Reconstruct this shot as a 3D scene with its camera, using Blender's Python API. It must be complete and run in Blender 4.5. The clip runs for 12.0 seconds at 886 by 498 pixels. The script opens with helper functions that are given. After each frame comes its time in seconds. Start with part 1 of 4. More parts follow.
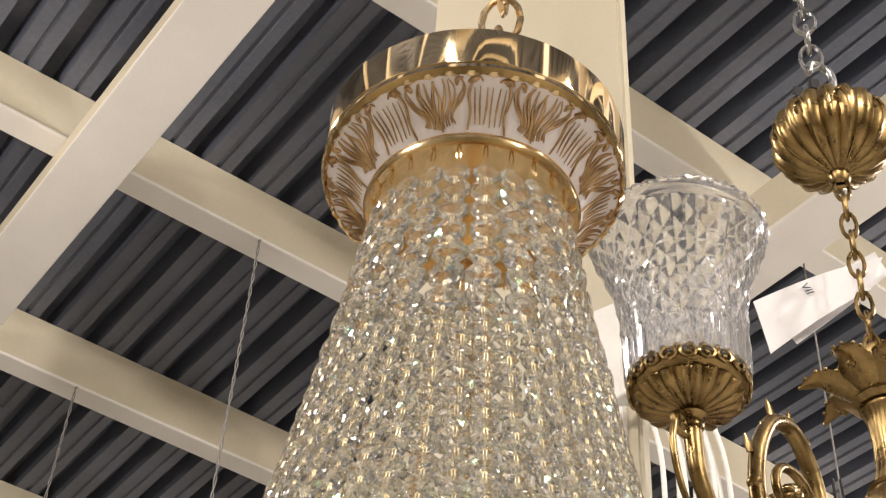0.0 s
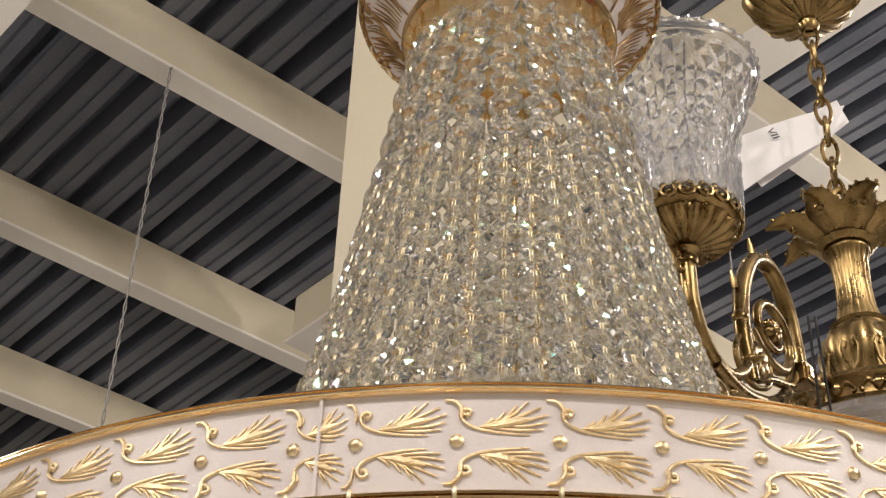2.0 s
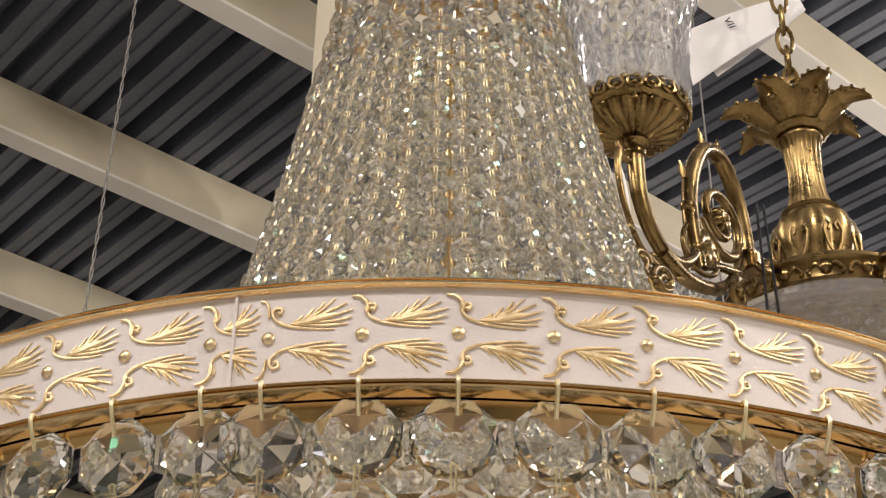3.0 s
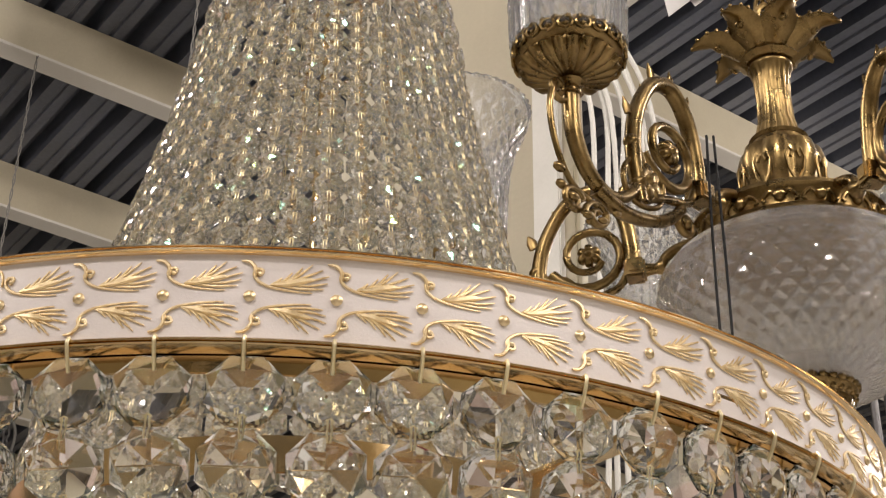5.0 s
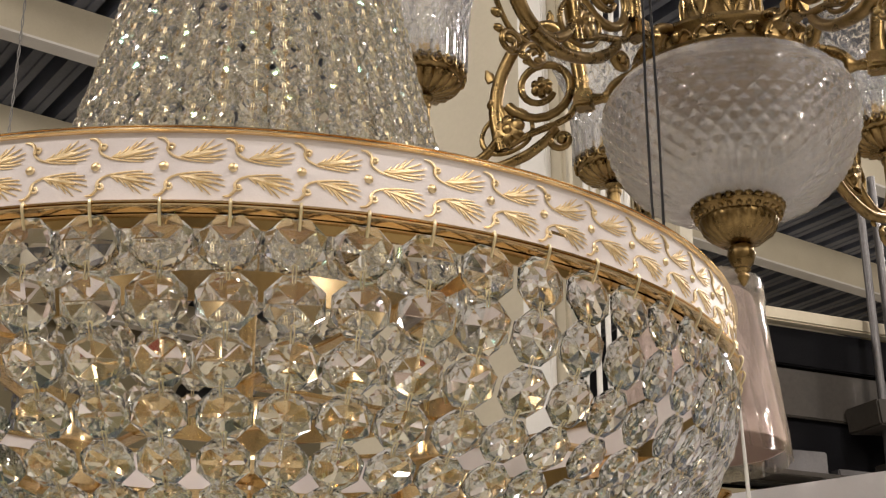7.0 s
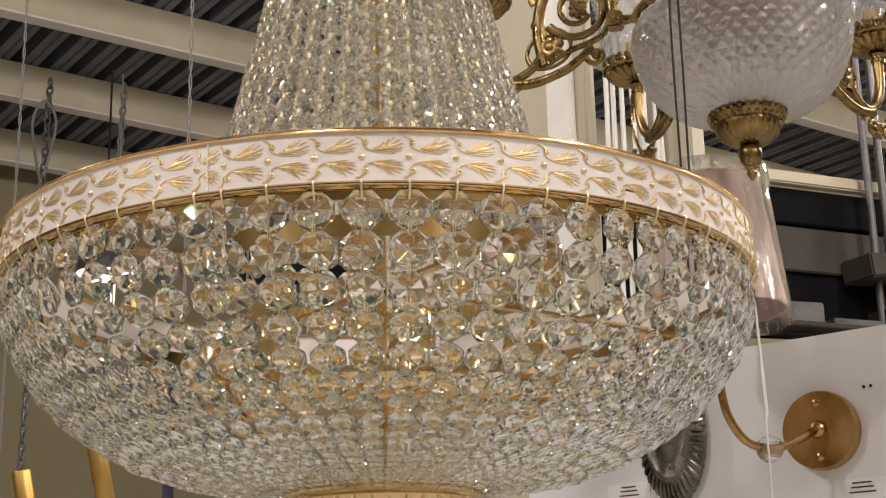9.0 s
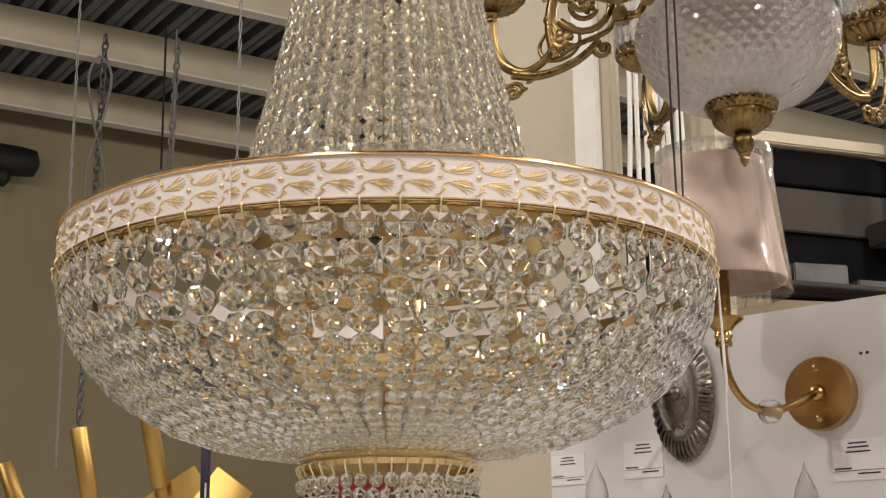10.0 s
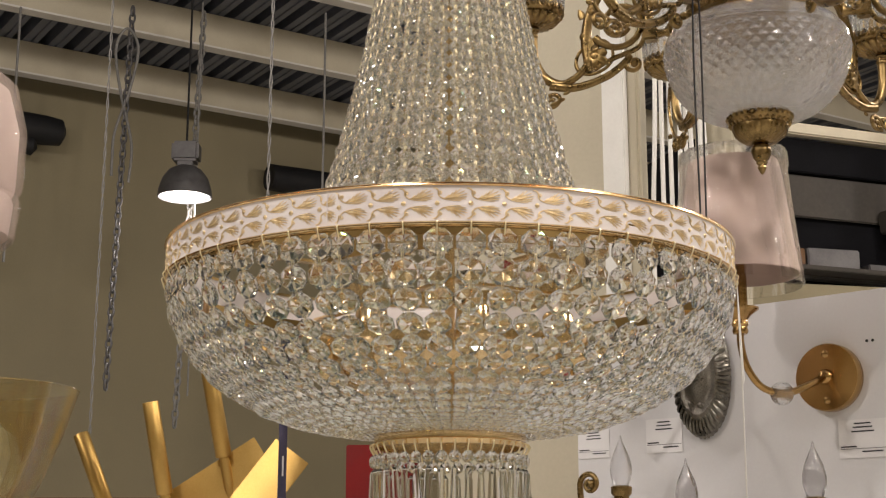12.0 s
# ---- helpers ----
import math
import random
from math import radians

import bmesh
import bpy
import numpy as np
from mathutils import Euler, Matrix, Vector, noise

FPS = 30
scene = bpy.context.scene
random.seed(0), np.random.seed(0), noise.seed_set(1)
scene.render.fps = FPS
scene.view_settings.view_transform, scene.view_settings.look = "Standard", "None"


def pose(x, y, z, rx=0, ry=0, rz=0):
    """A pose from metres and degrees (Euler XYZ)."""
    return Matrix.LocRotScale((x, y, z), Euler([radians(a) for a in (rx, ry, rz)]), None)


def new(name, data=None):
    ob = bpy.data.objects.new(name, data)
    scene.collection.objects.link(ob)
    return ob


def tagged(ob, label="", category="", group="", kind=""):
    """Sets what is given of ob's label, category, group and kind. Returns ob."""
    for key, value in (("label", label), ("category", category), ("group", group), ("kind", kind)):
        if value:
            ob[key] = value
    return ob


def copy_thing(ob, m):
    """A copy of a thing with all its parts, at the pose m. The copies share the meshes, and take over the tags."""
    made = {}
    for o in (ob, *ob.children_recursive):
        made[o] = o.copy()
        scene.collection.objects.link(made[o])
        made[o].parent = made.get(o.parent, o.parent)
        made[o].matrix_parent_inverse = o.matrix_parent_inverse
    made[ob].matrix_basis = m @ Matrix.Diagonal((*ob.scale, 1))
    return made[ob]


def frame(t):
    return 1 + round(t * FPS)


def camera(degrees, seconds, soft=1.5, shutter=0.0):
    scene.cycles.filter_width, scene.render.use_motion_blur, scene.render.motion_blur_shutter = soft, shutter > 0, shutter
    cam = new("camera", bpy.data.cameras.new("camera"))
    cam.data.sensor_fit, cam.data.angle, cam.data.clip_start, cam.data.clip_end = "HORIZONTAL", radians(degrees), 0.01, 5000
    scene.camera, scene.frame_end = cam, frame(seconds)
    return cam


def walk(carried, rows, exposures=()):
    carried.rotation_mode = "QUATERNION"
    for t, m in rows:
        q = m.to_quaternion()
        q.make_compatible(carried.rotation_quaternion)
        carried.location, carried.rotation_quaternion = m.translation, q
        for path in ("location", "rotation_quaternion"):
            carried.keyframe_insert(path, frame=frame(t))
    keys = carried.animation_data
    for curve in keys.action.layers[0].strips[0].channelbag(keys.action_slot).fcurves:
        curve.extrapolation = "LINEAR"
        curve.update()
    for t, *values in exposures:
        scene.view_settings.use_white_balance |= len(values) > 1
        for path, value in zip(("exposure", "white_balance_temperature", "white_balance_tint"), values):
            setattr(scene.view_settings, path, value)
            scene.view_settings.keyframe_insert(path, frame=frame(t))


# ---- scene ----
# camera and its path: seconds, place in metres, turn in degrees
PATH = [
    (0, -0.0346, -0.5481, -0.1562, 132.933, -2.863, -4.829),
    (0.5, -0.0499, -0.5402, -0.1592, 131.825, -2.779, -5.721),
    (1, -0.0710, -0.5317, -0.1629, 130.417, -2.589, -6.977),
    (1.5, -0.0943, -0.5355, -0.1646, 128.628, -2.162, -8.171),
    (2, -0.1085, -0.5465, -0.1716, 126.703, -1.649, -9.236),
    (2.5, -0.1170, -0.5571, -0.1816, 124.123, -1.019, -10.001),
    (3, -0.0914, -0.5690, -0.1809, 122.330, -0.594, -9.326),
    (4.8, 0.0019, -0.6065, -0.1869, 119.979, -0.720, -5.205),
    (5, 0.0157, -0.6189, -0.1898, 119.421, -0.922, -4.723),
    (5.5, 0.0500, -0.6437, -0.2018, 117.902, -0.635, -3.357),
    (6, 0.0770, -0.6633, -0.2105, 115.970, -0.616, -2.776),
    (6.5, 0.0806, -0.6936, -0.2163, 113.948, -0.372, -2.780),
    (7, 0.0611, -0.7272, -0.2229, 111.987, 0.018, -3.265),
    (7.5, 0.0347, -0.7740, -0.2289, 110.089, 0.419, -3.974),
    (7.7, 0.0221, -0.8007, -0.2336, 109.377, 0.488, -4.363),
    (9.3, -0.0112, -0.9959, -0.2566, 105.304, 1.332, -2.509),
    (9.5, 0.0021, -1.0184, -0.2553, 104.830, 1.028, -2.108),
    (10, 0.0238, -1.1030, -0.2598, 104.022, 0.645, -0.825),
    (10.5, 0.0361, -1.1610, -0.2663, 103.296, 0.342, 0.081),
    (11, 0.0438, -1.1999, -0.2711, 102.725, 0.179, 0.493),
    (11.5, 0.0191, -1.2225, -0.2679, 102.481, 0.040, 0.273),
    (12, -0.0138, -1.2750, -0.2663, 102.749, -0.037, -0.352),
]

cam = camera(33.93, 12.0, soft=1.2)
walk(cam, [(t, pose(x, y, z, a, b, c)) for t, x, y, z, a, b, c in PATH],
     exposures=[(0.0, 0.32), (1.5, 0.09), (3.0, -0.04), (5.0, -0.15), (6.5, -0.18), (7.7, -0.12), (9.5, 0.0), (12.0, -0.02)])
scene.cycles.max_bounces = 20
scene.cycles.transmission_bounces = 20
scene.cycles.transparent_max_bounces = 24

# the shop hall stands turned against the camera's axis
HALL = math.radians(32.0)
CEIL = 4.3            # underside of the roof deck
FLOOR = -1.9
PURLIN_Z = 4.0


# ---------------------------------------------------------------- light
world = bpy.data.worlds.new("hall_air")
scene.world = world
world.use_nodes = True
world.node_tree.nodes["Background"].inputs[0].default_value = (0.9, 0.85, 0.75, 1)
world.node_tree.nodes["Background"].inputs[1].default_value = 0.02


def hall(m, n, z=0.0):
    """A point by its place along the purlins (m), across them (n) and its height."""
    c, s = math.cos(HALL), math.sin(HALL)
    return Vector((m * c - n * s, m * s + n * c, z))


def ceiling_light(place, size, power, colour):
    data = bpy.data.lights.new("ceiling_light", "POINT")
    data.shadow_soft_size, data.energy, data.color = size, power, colour
    ob = new("ceiling_light", data)
    ob.location = place
    return ob


WARM = (1.0, 0.905, 0.825)
# lamps assumed out of view; the last is added to brighten the left beams
UNSEEN_LAMPS = [(-2.2, -1.6), (1.6, -2.6), (-4.8, 0.6), (4.8, -0.6), (0.4, -5.5), (7.2, 1.6), (-1.5, 3.0)]
ceiling_light((-1.84, 9.0, 2.42), 0.16, 30, WARM)
for lm, ln in UNSEEN_LAMPS:
    ceiling_light(hall(lm, ln, 2.86), 0.16, 265 if ln < 2 else 170, WARM)


# ---------------------------------------------------------------- materials
def mat(name):
    m = bpy.data.materials.new(name)
    m.use_nodes = True
    return m, m.node_tree.nodes, m.node_tree.links, m.node_tree.nodes["Principled BSDF"]


def coords(nodes, links, scale, kind="Object"):
    tc, mp = nodes.new("ShaderNodeTexCoord"), nodes.new("ShaderNodeMapping")
    mp.inputs["Scale"].default_value = scale if isinstance(scale, tuple) else (scale,) * 3
    links.new(tc.outputs[kind], mp.inputs["Vector"])
    return mp.outputs["Vector"]


def noise_tex(nodes, links, vec, scale, detail=4, rough=0.55):
    n = nodes.new("ShaderNodeTexNoise")
    n.inputs["Scale"].default_value, n.inputs["Detail"].default_value, n.inputs["Roughness"].default_value = scale, detail, rough
    links.new(vec, n.inputs["Vector"])
    return n.outputs["Fac"]


def ramp(nodes, links, fac, stops):
    r = nodes.new("ShaderNodeValToRGB")
    while len(r.color_ramp.elements) < len(stops):
        r.color_ramp.elements.new(0.5)
    for e, (at, c) in zip(r.color_ramp.elements, stops):
        e.position, e.color = at, (*c, 1) if len(c) == 3 else c
    links.new(fac, r.inputs["Fac"])
    return r.outputs["Color"]


def bump(nodes, links, fac, bsdf, strength, distance):
    b = nodes.new("ShaderNodeBump")
    b.inputs["Strength"].default_value, b.inputs["Distance"].default_value = strength, distance
    links.new(fac, b.inputs["Height"])
    links.new(b.outputs["Normal"], bsdf.inputs["Normal"])


def grainy(name, low, high, scale, rough, metal=0.0, grain=300.0, relief=0.25, depth=0.0006, spread=0.08, stretch=(1, 1, 1)):
    """A surface that varies at two scales in colour, gloss and relief."""
    m, nodes, links, bsdf = mat(name)
    vec = coords(nodes, links, stretch)
    big, small = noise_tex(nodes, links, vec, scale, 5), noise_tex(nodes, links, vec, grain, 3)
    mixed = nodes.new("ShaderNodeMath")
    mixed.operation = "MULTIPLY_ADD"
    links.new(small, mixed.inputs[0])
    mixed.inputs[1].default_value = 0.35
    links.new(big, mixed.inputs[2])
    links.new(ramp(nodes, links, mixed.outputs[0], [(0.40, low), (0.90, high)]), bsdf.inputs["Base Color"])
    rr = nodes.new("ShaderNodeMapRange")
    rr.inputs["From Min"].default_value, rr.inputs["From Max"].default_value = 0.3, 0.7
    rr.inputs["To Min"].default_value, rr.inputs["To Max"].default_value = max(0.02, rough - spread), rough + spread
    links.new(big, rr.inputs["Value"])
    links.new(rr.outputs["Result"], bsdf.inputs["Roughness"])
    bsdf.inputs["Metallic"].default_value = metal
    if relief:
        bump(nodes, links, small, bsdf, relief, depth)
    return m


GOLD = grainy("polished_gold", (0.74, 0.51, 0.25), (0.92, 0.73, 0.45), 25, 0.16, 1.0, 900, 0.12, 0.0003, 0.06)
MIRROR_GOLD = grainy("mirror_gold", (0.70, 0.50, 0.26), (0.86, 0.68, 0.42), 8, 0.06, 1.0, 900, 0.05, 0.0002, 0.03)
GOLD_PAINT = grainy("gold_patina", (0.68, 0.50, 0.26), (0.94, 0.80, 0.55), 200, 0.42, 1.0, 1400, 0.3, 0.0004)
PIN = grainy("gilt_wire", (0.80, 0.68, 0.40), (0.93, 0.84, 0.60), 80, 0.42, 1.0, 900, 0.0)
BRASS = grainy("antique_brass", (0.15, 0.10, 0.040), (0.36, 0.25, 0.108), 60, 0.31, 1.0, 500, 0.2, 0.0004, 0.1)
BRONZE = grainy("brushed_brass", (0.34, 0.205, 0.075), (0.52, 0.335, 0.14), 12, 0.20, 1.0, 400, 0.2, 0.0003, 0.08, (1, 1, 12))
PEWTER = grainy("dark_silver", (0.03, 0.028, 0.025), (0.30, 0.28, 0.245), 40, 0.32, 1.0, 500, 0.4, 0.0005)
PATINA = grainy("brown_gilt_patina", (0.26, 0.15, 0.065), (0.66, 0.46, 0.25), 90, 0.42, 0.7, 900, 0.3, 0.0004)
ENAMEL = grainy("white_enamel", (0.74, 0.68, 0.68), (0.84, 0.79, 0.79), 30, 0.42, 0.0, 1200, 0.2, 0.0003)
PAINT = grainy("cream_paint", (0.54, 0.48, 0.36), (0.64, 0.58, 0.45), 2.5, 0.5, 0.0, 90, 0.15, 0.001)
# paler than the web: the light on the undersides is put into the colour
FLANGE = grainy("lit_flange_paint", (0.68, 0.65, 0.61), (0.78, 0.75, 0.71), 2.5, 0.5, 0.0, 90, 0.15, 0.001)
DECK = grainy("galvanised_deck", (0.100, 0.112, 0.148), (0.19, 0.205, 0.26), 1.2, 0.42, 0.35, 40, 0.2, 0.001, 0.1, (1, 1, 1))
WALL = grainy("ochre_wall", (0.265, 0.228, 0.145), (0.315, 0.272, 0.175), 0.8, 0.8, 0.0, 60, 0.3, 0.002)
PANEL = grainy("white_panel", (0.64, 0.635, 0.66), (0.71, 0.705, 0.73), 4, 0.45, 0.0, 200, 0.15, 0.0005)
COLUMN = grainy("beige_column", (0.44, 0.40, 0.30), (0.53, 0.48, 0.37), 3, 0.55, 0.0, 120, 0.2, 0.001)
PLASTIC = grainy("white_plastic", (0.70, 0.69, 0.66), (0.80, 0.79, 0.76), 10, 0.4, 0.0, 200, 0.1, 0.0005)
CABLE = grainy("grey_cable", (0.16, 0.155, 0.15), (0.28, 0.27, 0.26), 60, 0.5, 0.0, 300, 0.2, 0.0005)
# near-black, hardly glossy: paints in the shade of the hollow beyond the panel
HOLLOW_BLACK = grainy("hollow_shade_black", (0.003, 0.003, 0.004), (0.008, 0.008, 0.010), 10, 0.95, 0.0, 200, 0.1, 0.0005)
for node in HOLLOW_BLACK.node_tree.nodes:
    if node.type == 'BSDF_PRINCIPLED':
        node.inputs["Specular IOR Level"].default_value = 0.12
BLACK = grainy("black_plastic", (0.003, 0.003, 0.004), (0.009, 0.009, 0.012), 10, 0.7, 0.0, 200, 0.1, 0.0005)
DUSK = grainy("dusty_dark_board", (0.028, 0.024, 0.020), (0.060, 0.052, 0.044), 5, 0.8, 0.0, 120, 0.2, 0.0006)
NAVY = grainy("navy_ribbon", (0.03, 0.03, 0.07), (0.07, 0.06, 0.12), 40, 0.6, 0.0, 800, 0.3, 0.0003)
STEEL = grainy("grey_steel", (0.11, 0.105, 0.11), (0.19, 0.185, 0.19), 15, 0.45, 0.5, 200, 0.15, 0.0005)
CHROME = grainy("zinc_chain", (0.30, 0.30, 0.31), (0.50, 0.50, 0.50), 60, 0.3, 1.0, 300, 0.1, 0.0003)
FLOORING = grainy("shop_floor", (0.58, 0.56, 0.52), (0.68, 0.66, 0.61), 1.0, 0.35, 0.0, 40, 0.1, 0.001)
RED = grainy("red_board", (0.13, 0.004, 0.004), (0.20, 0.006, 0.006), 6, 0.85, 0.0, 150, 0.1, 0.0005)
WOOD = grainy("red_brown_wood", (0.14, 0.05, 0.02), (0.22, 0.09, 0.04), 6, 0.45, 0.0, 150, 0.2, 0.0005, 0.08, (1, 8, 8))
PAPER = grainy("white_paper", (0.74, 0.73, 0.75), (0.80, 0.79, 0.81), 8, 0.7, 0.0, 300, 0.15, 0.0003)
INK = grainy("printing_ink", (0.02, 0.02, 0.03), (0.05, 0.05, 0.06), 50, 0.7, 0.0, 300, 0.0)
FABRIC = grainy("pink_fabric", (0.42, 0.325, 0.285), (0.51, 0.405, 0.36), 20, 0.75, 0.0, 900, 0.4, 0.0004)
SATIN = grainy("satin_gold_sheet", (0.48, 0.30, 0.085), (0.60, 0.40, 0.14), 10, 0.42, 1.0, 500, 0.1, 0.0003)
BROWN = grainy("brown_holder", (0.10, 0.05, 0.02), (0.18, 0.09, 0.04), 40, 0.35, 0.0, 300, 0.1, 0.0003)


def glass(name, tint, rough, ior=1.52, relief=0.0, scale=60.0, clear=0.0, film=0.0):
    m, nodes, links, bsdf = mat(name)
    bsdf.inputs["Base Color"].default_value = (*tint, 1)
    bsdf.inputs["Roughness"].default_value = rough
    bsdf.inputs["IOR"].default_value = ior
    bsdf.inputs["Transmission Weight"].default_value = 1.0
    if film:
        bsdf.inputs["Thin Film Thickness"].default_value = film
        bsdf.inputs["Thin Film IOR"].default_value = 1.38
    if relief:
        vec = coords(nodes, links, 1.0)
        bump(nodes, links, noise_tex(nodes, links, vec, scale, 3), bsdf, relief, 0.002)
    if clear:
        mix, tr = nodes.new("ShaderNodeMixShader"), nodes.new("ShaderNodeBsdfTransparent")
        mix.inputs["Fac"].default_value = clear
        out = nodes["Material Output"]
        links.new(bsdf.outputs[0], mix.inputs[1])
        links.new(tr.outputs[0], mix.inputs[2])
        links.new(mix.outputs[0], out.inputs["Surface"])
    return m


CRYSTAL = glass("cut_crystal", (1.0, 0.993, 0.97), 0.018, 1.56, 0.0, clear=0.0, film=430.0)
CRYSTAL.node_tree.nodes["Principled BSDF"].inputs["Transmission Weight"].default_value = 0.975
BEAD_GLASS = glass("bead_crystal", (1.0, 0.988, 0.94), 0.05, 1.50, 0.0, clear=0.0, film=430.0)
BEAD_GLASS.node_tree.nodes["Principled BSDF"].inputs["Transmission Weight"].default_value = 0.945
CUT_GLASS = glass("cut_glass", (0.95, 0.96, 0.99), 0.04, 1.48, 0.0, 90, clear=0.16)
CUT_GLASS.node_tree.nodes["Principled BSDF"].inputs["Transmission Weight"].default_value = 0.93
FROST = glass("frosted_cut_glass", (0.94, 0.93, 0.95), 0.07, 1.50, 0.0, 120, clear=0.22)
FROST.node_tree.nodes["Principled BSDF"].inputs["Transmission Weight"].default_value = 0.84
BULB = glass("frosted_bulb", (0.86, 0.86, 0.89), 0.45, 1.45, 0.0, clear=0.15)
AMBER = glass("amber_glass", (0.92, 0.76, 0.30), 0.02, 1.35, 0.0, clear=0.45)
CLEAR_BULB = glass("smoky_bulb", (0.62, 0.61, 0.62), 0.12, 1.50, 0.0, clear=0.10)
FILM = glass("plastic_film", (0.98, 0.96, 0.95), 0.04, 1.35, 0.8, 35, clear=0.55)

m_, nodes_, links_, bsdf_ = mat("lamp_glow")
bsdf_.inputs["Emission Color"].default_value = (0.82, 0.88, 1.0, 1)
bsdf_.inputs["Emission Strength"].default_value = 1.4
GLOW = m_


# ---------------------------------------------------------------- mesh helpers
def finish(name, bm, material, smooth=True, edge=42):
    me = bpy.data.meshes.new(name)
    bmesh.ops.recalc_face_normals(bm, faces=bm.faces)
    bm.to_mesh(me)
    bm.free()
    me.materials.append(material)
    if smooth:
        me.shade_smooth()
        me.set_sharp_from_angle(angle=radians(edge))
    return me


def put(name, me, parent=None, m=None, label=""):
    ob = new(name, me)
    ob.parent = parent
    ob.matrix_basis = m if m is not None else Matrix.Identity(4)
    return tagged(ob, label)


def part(name, bm, material, parent, label="", m=None, smooth=True):
    return put(name, finish(name, bm, material, smooth), parent, m, label)


def thing(name, place, label, category, group="", turn=0.0):
    ob = new(name)
    ob.empty_display_size = 0.05
    ob.matrix_basis = place if isinstance(place, Matrix) else pose(*place, 0, 0, turn)
    return tagged(ob, label, category, group)


def structure(name, bm, material, label="", category="", smooth=False, m=None):
    ob = put(name, finish(name, bm, material, smooth), None, m)
    return tagged(ob, label, category, "", "structure")


def lathe(bm, profile, seg=48, disp=None, closed=False):
    """Turns (radius, height) pairs round the z axis. disp(angle, i, r, z) gives an offset of the radius."""
    rings = []
    for i, (r, z) in enumerate(profile):
        ring = []
        for k in range(seg):
            a = 2 * math.pi * k / seg
            rr = r + (disp(a, i, r, z) if disp else 0)
            ring.append(bm.verts.new((rr * math.cos(a), rr * math.sin(a), z)))
        rings.append(ring)
    pairs = list(zip(rings, rings[1:])) + ([(rings[-1], rings[0])] if closed else [])
    for lo, hi in pairs:
        for k in range(seg):
            j = (k + 1) % seg
            bm.faces.new((lo[k], lo[j], hi[j], hi[k]))
    if not closed:
        for ring, (r, z) in ((rings[0], profile[0]), (rings[-1], profile[-1])):
            if r > 1e-4:
                bm.faces.new(ring)
    return bm


def tube(bm, pts, radii, sides=8, flat=1.0, cap=True):
    """A round bar along points; radii is one number or one for each point."""
    pts = [Vector(p) for p in pts]
    if not isinstance(radii, (list, tuple)):
        radii = [radii] * len(pts)
    up = Vector((0.0, 1.0, 0.0))
    rings = []
    for i, p in enumerate(pts):
        d = (pts[min(i + 1, len(pts) - 1)] - pts[max(i - 1, 0)]).normalized()
        if abs(d.dot(up)) > 0.95:
            up = Vector((1.0, 0.0, 0.0)) if abs(d.x) < 0.9 else Vector((0.0, 0.0, 1.0))
        side = d.cross(up).normalized()
        nrm = side.cross(d).normalized()
        rings.append([bm.verts.new(p + side * math.cos(2 * math.pi * k / sides) * radii[i]
                                   + nrm * math.sin(2 * math.pi * k / sides) * radii[i] * flat) for k in range(sides)])
    for a, b in zip(rings, rings[1:]):
        for k in range(sides):
            bm.faces.new((a[k], a[(k + 1) % sides], b[(k + 1) % sides], b[k]))
    if cap:
        bm.faces.new(rings[0])
        bm.faces.new(rings[-1])
    return bm


def smooth_line(pts, n=6):
    """A rounder line through the given points."""
    pts = [Vector(p) for p in pts]
    ext = [2 * pts[0] - pts[1]] + pts + [2 * pts[-1] - pts[-2]]
    out = []
    for i in range(1, len(ext) - 2):
        p0, p1, p2, p3 = ext[i - 1:i + 3]
        for k in range(n):
            u = k / n
            out.append(0.5 * ((2 * p1) + (p2 - p0) * u + (2 * p0 - 5 * p1 + 4 * p2 - p3) * u * u + (3 * p1 - p0 - 3 * p2 + p3) * u ** 3))
    out.append(pts[-1])
    return out


def box(bm, size, centre=(0, 0, 0), bevel=0.0, m=None):
    made = bmesh.ops.create_cube(bm, size=1.0)["verts"]
    bmesh.ops.scale(bm, vec=size, verts=made)
    if bevel:
        edges = list({e for v in made for e in v.link_edges})
        made = [v for v in bmesh.ops.bevel(bm, geom=edges, offset=bevel, segments=2, affect="EDGES")["verts"]]
    bmesh.ops.translate(bm, vec=centre, verts=made)
    if m is not None:
        bmesh.ops.transform(bm, matrix=m, verts=made)
    return bm


def ball(bm, r, centre, u=10, v=8, squash=(1, 1, 1)):
    made = bmesh.ops.create_uvsphere(bm, u_segments=u, v_segments=v, radius=r)["verts"]
    bmesh.ops.scale(bm, vec=squash, verts=made)
    bmesh.ops.translate(bm, vec=centre, verts=made)
    return bm


def spiral(cx, cz, r0, r1, a0, turns, n=18):
    """Points of a scroll in the xz plane."""
    out = []
    for i in range(n + 1):
        u = i / n
        a, r = a0 + turns * 2 * math.pi * u, r0 + (r1 - r0) * u
        out.append((cx + r * math.cos(a), 0, cz + r * math.sin(a)))
    return out


def chain(bm, top, bottom, link, wire):
    """A chain of oval links between two points, every other link turned."""
    top, bottom = Vector(top), Vector(bottom)
    way = bottom - top
    count = max(1, round(way.length / (link * 1.5)))
    frame_m = way.to_track_quat("Z", "Y").to_matrix().to_4x4()
    for i in range(count):
        c = top + way * ((i + 0.5) / count)
        pts = []
        for k in range(13):
            a = 2 * math.pi * k / 12
            pts.append(Vector((math.cos(a) * link * 0.55, 0, math.sin(a) * link)))
        turn = Matrix.Rotation(math.pi / 2 * (i % 2) + 0.3, 4, "Z")
        m = Matrix.Translation(c) @ frame_m @ turn
        tube(bm, [m @ p for p in pts], wire, 6, cap=False)
    return bm


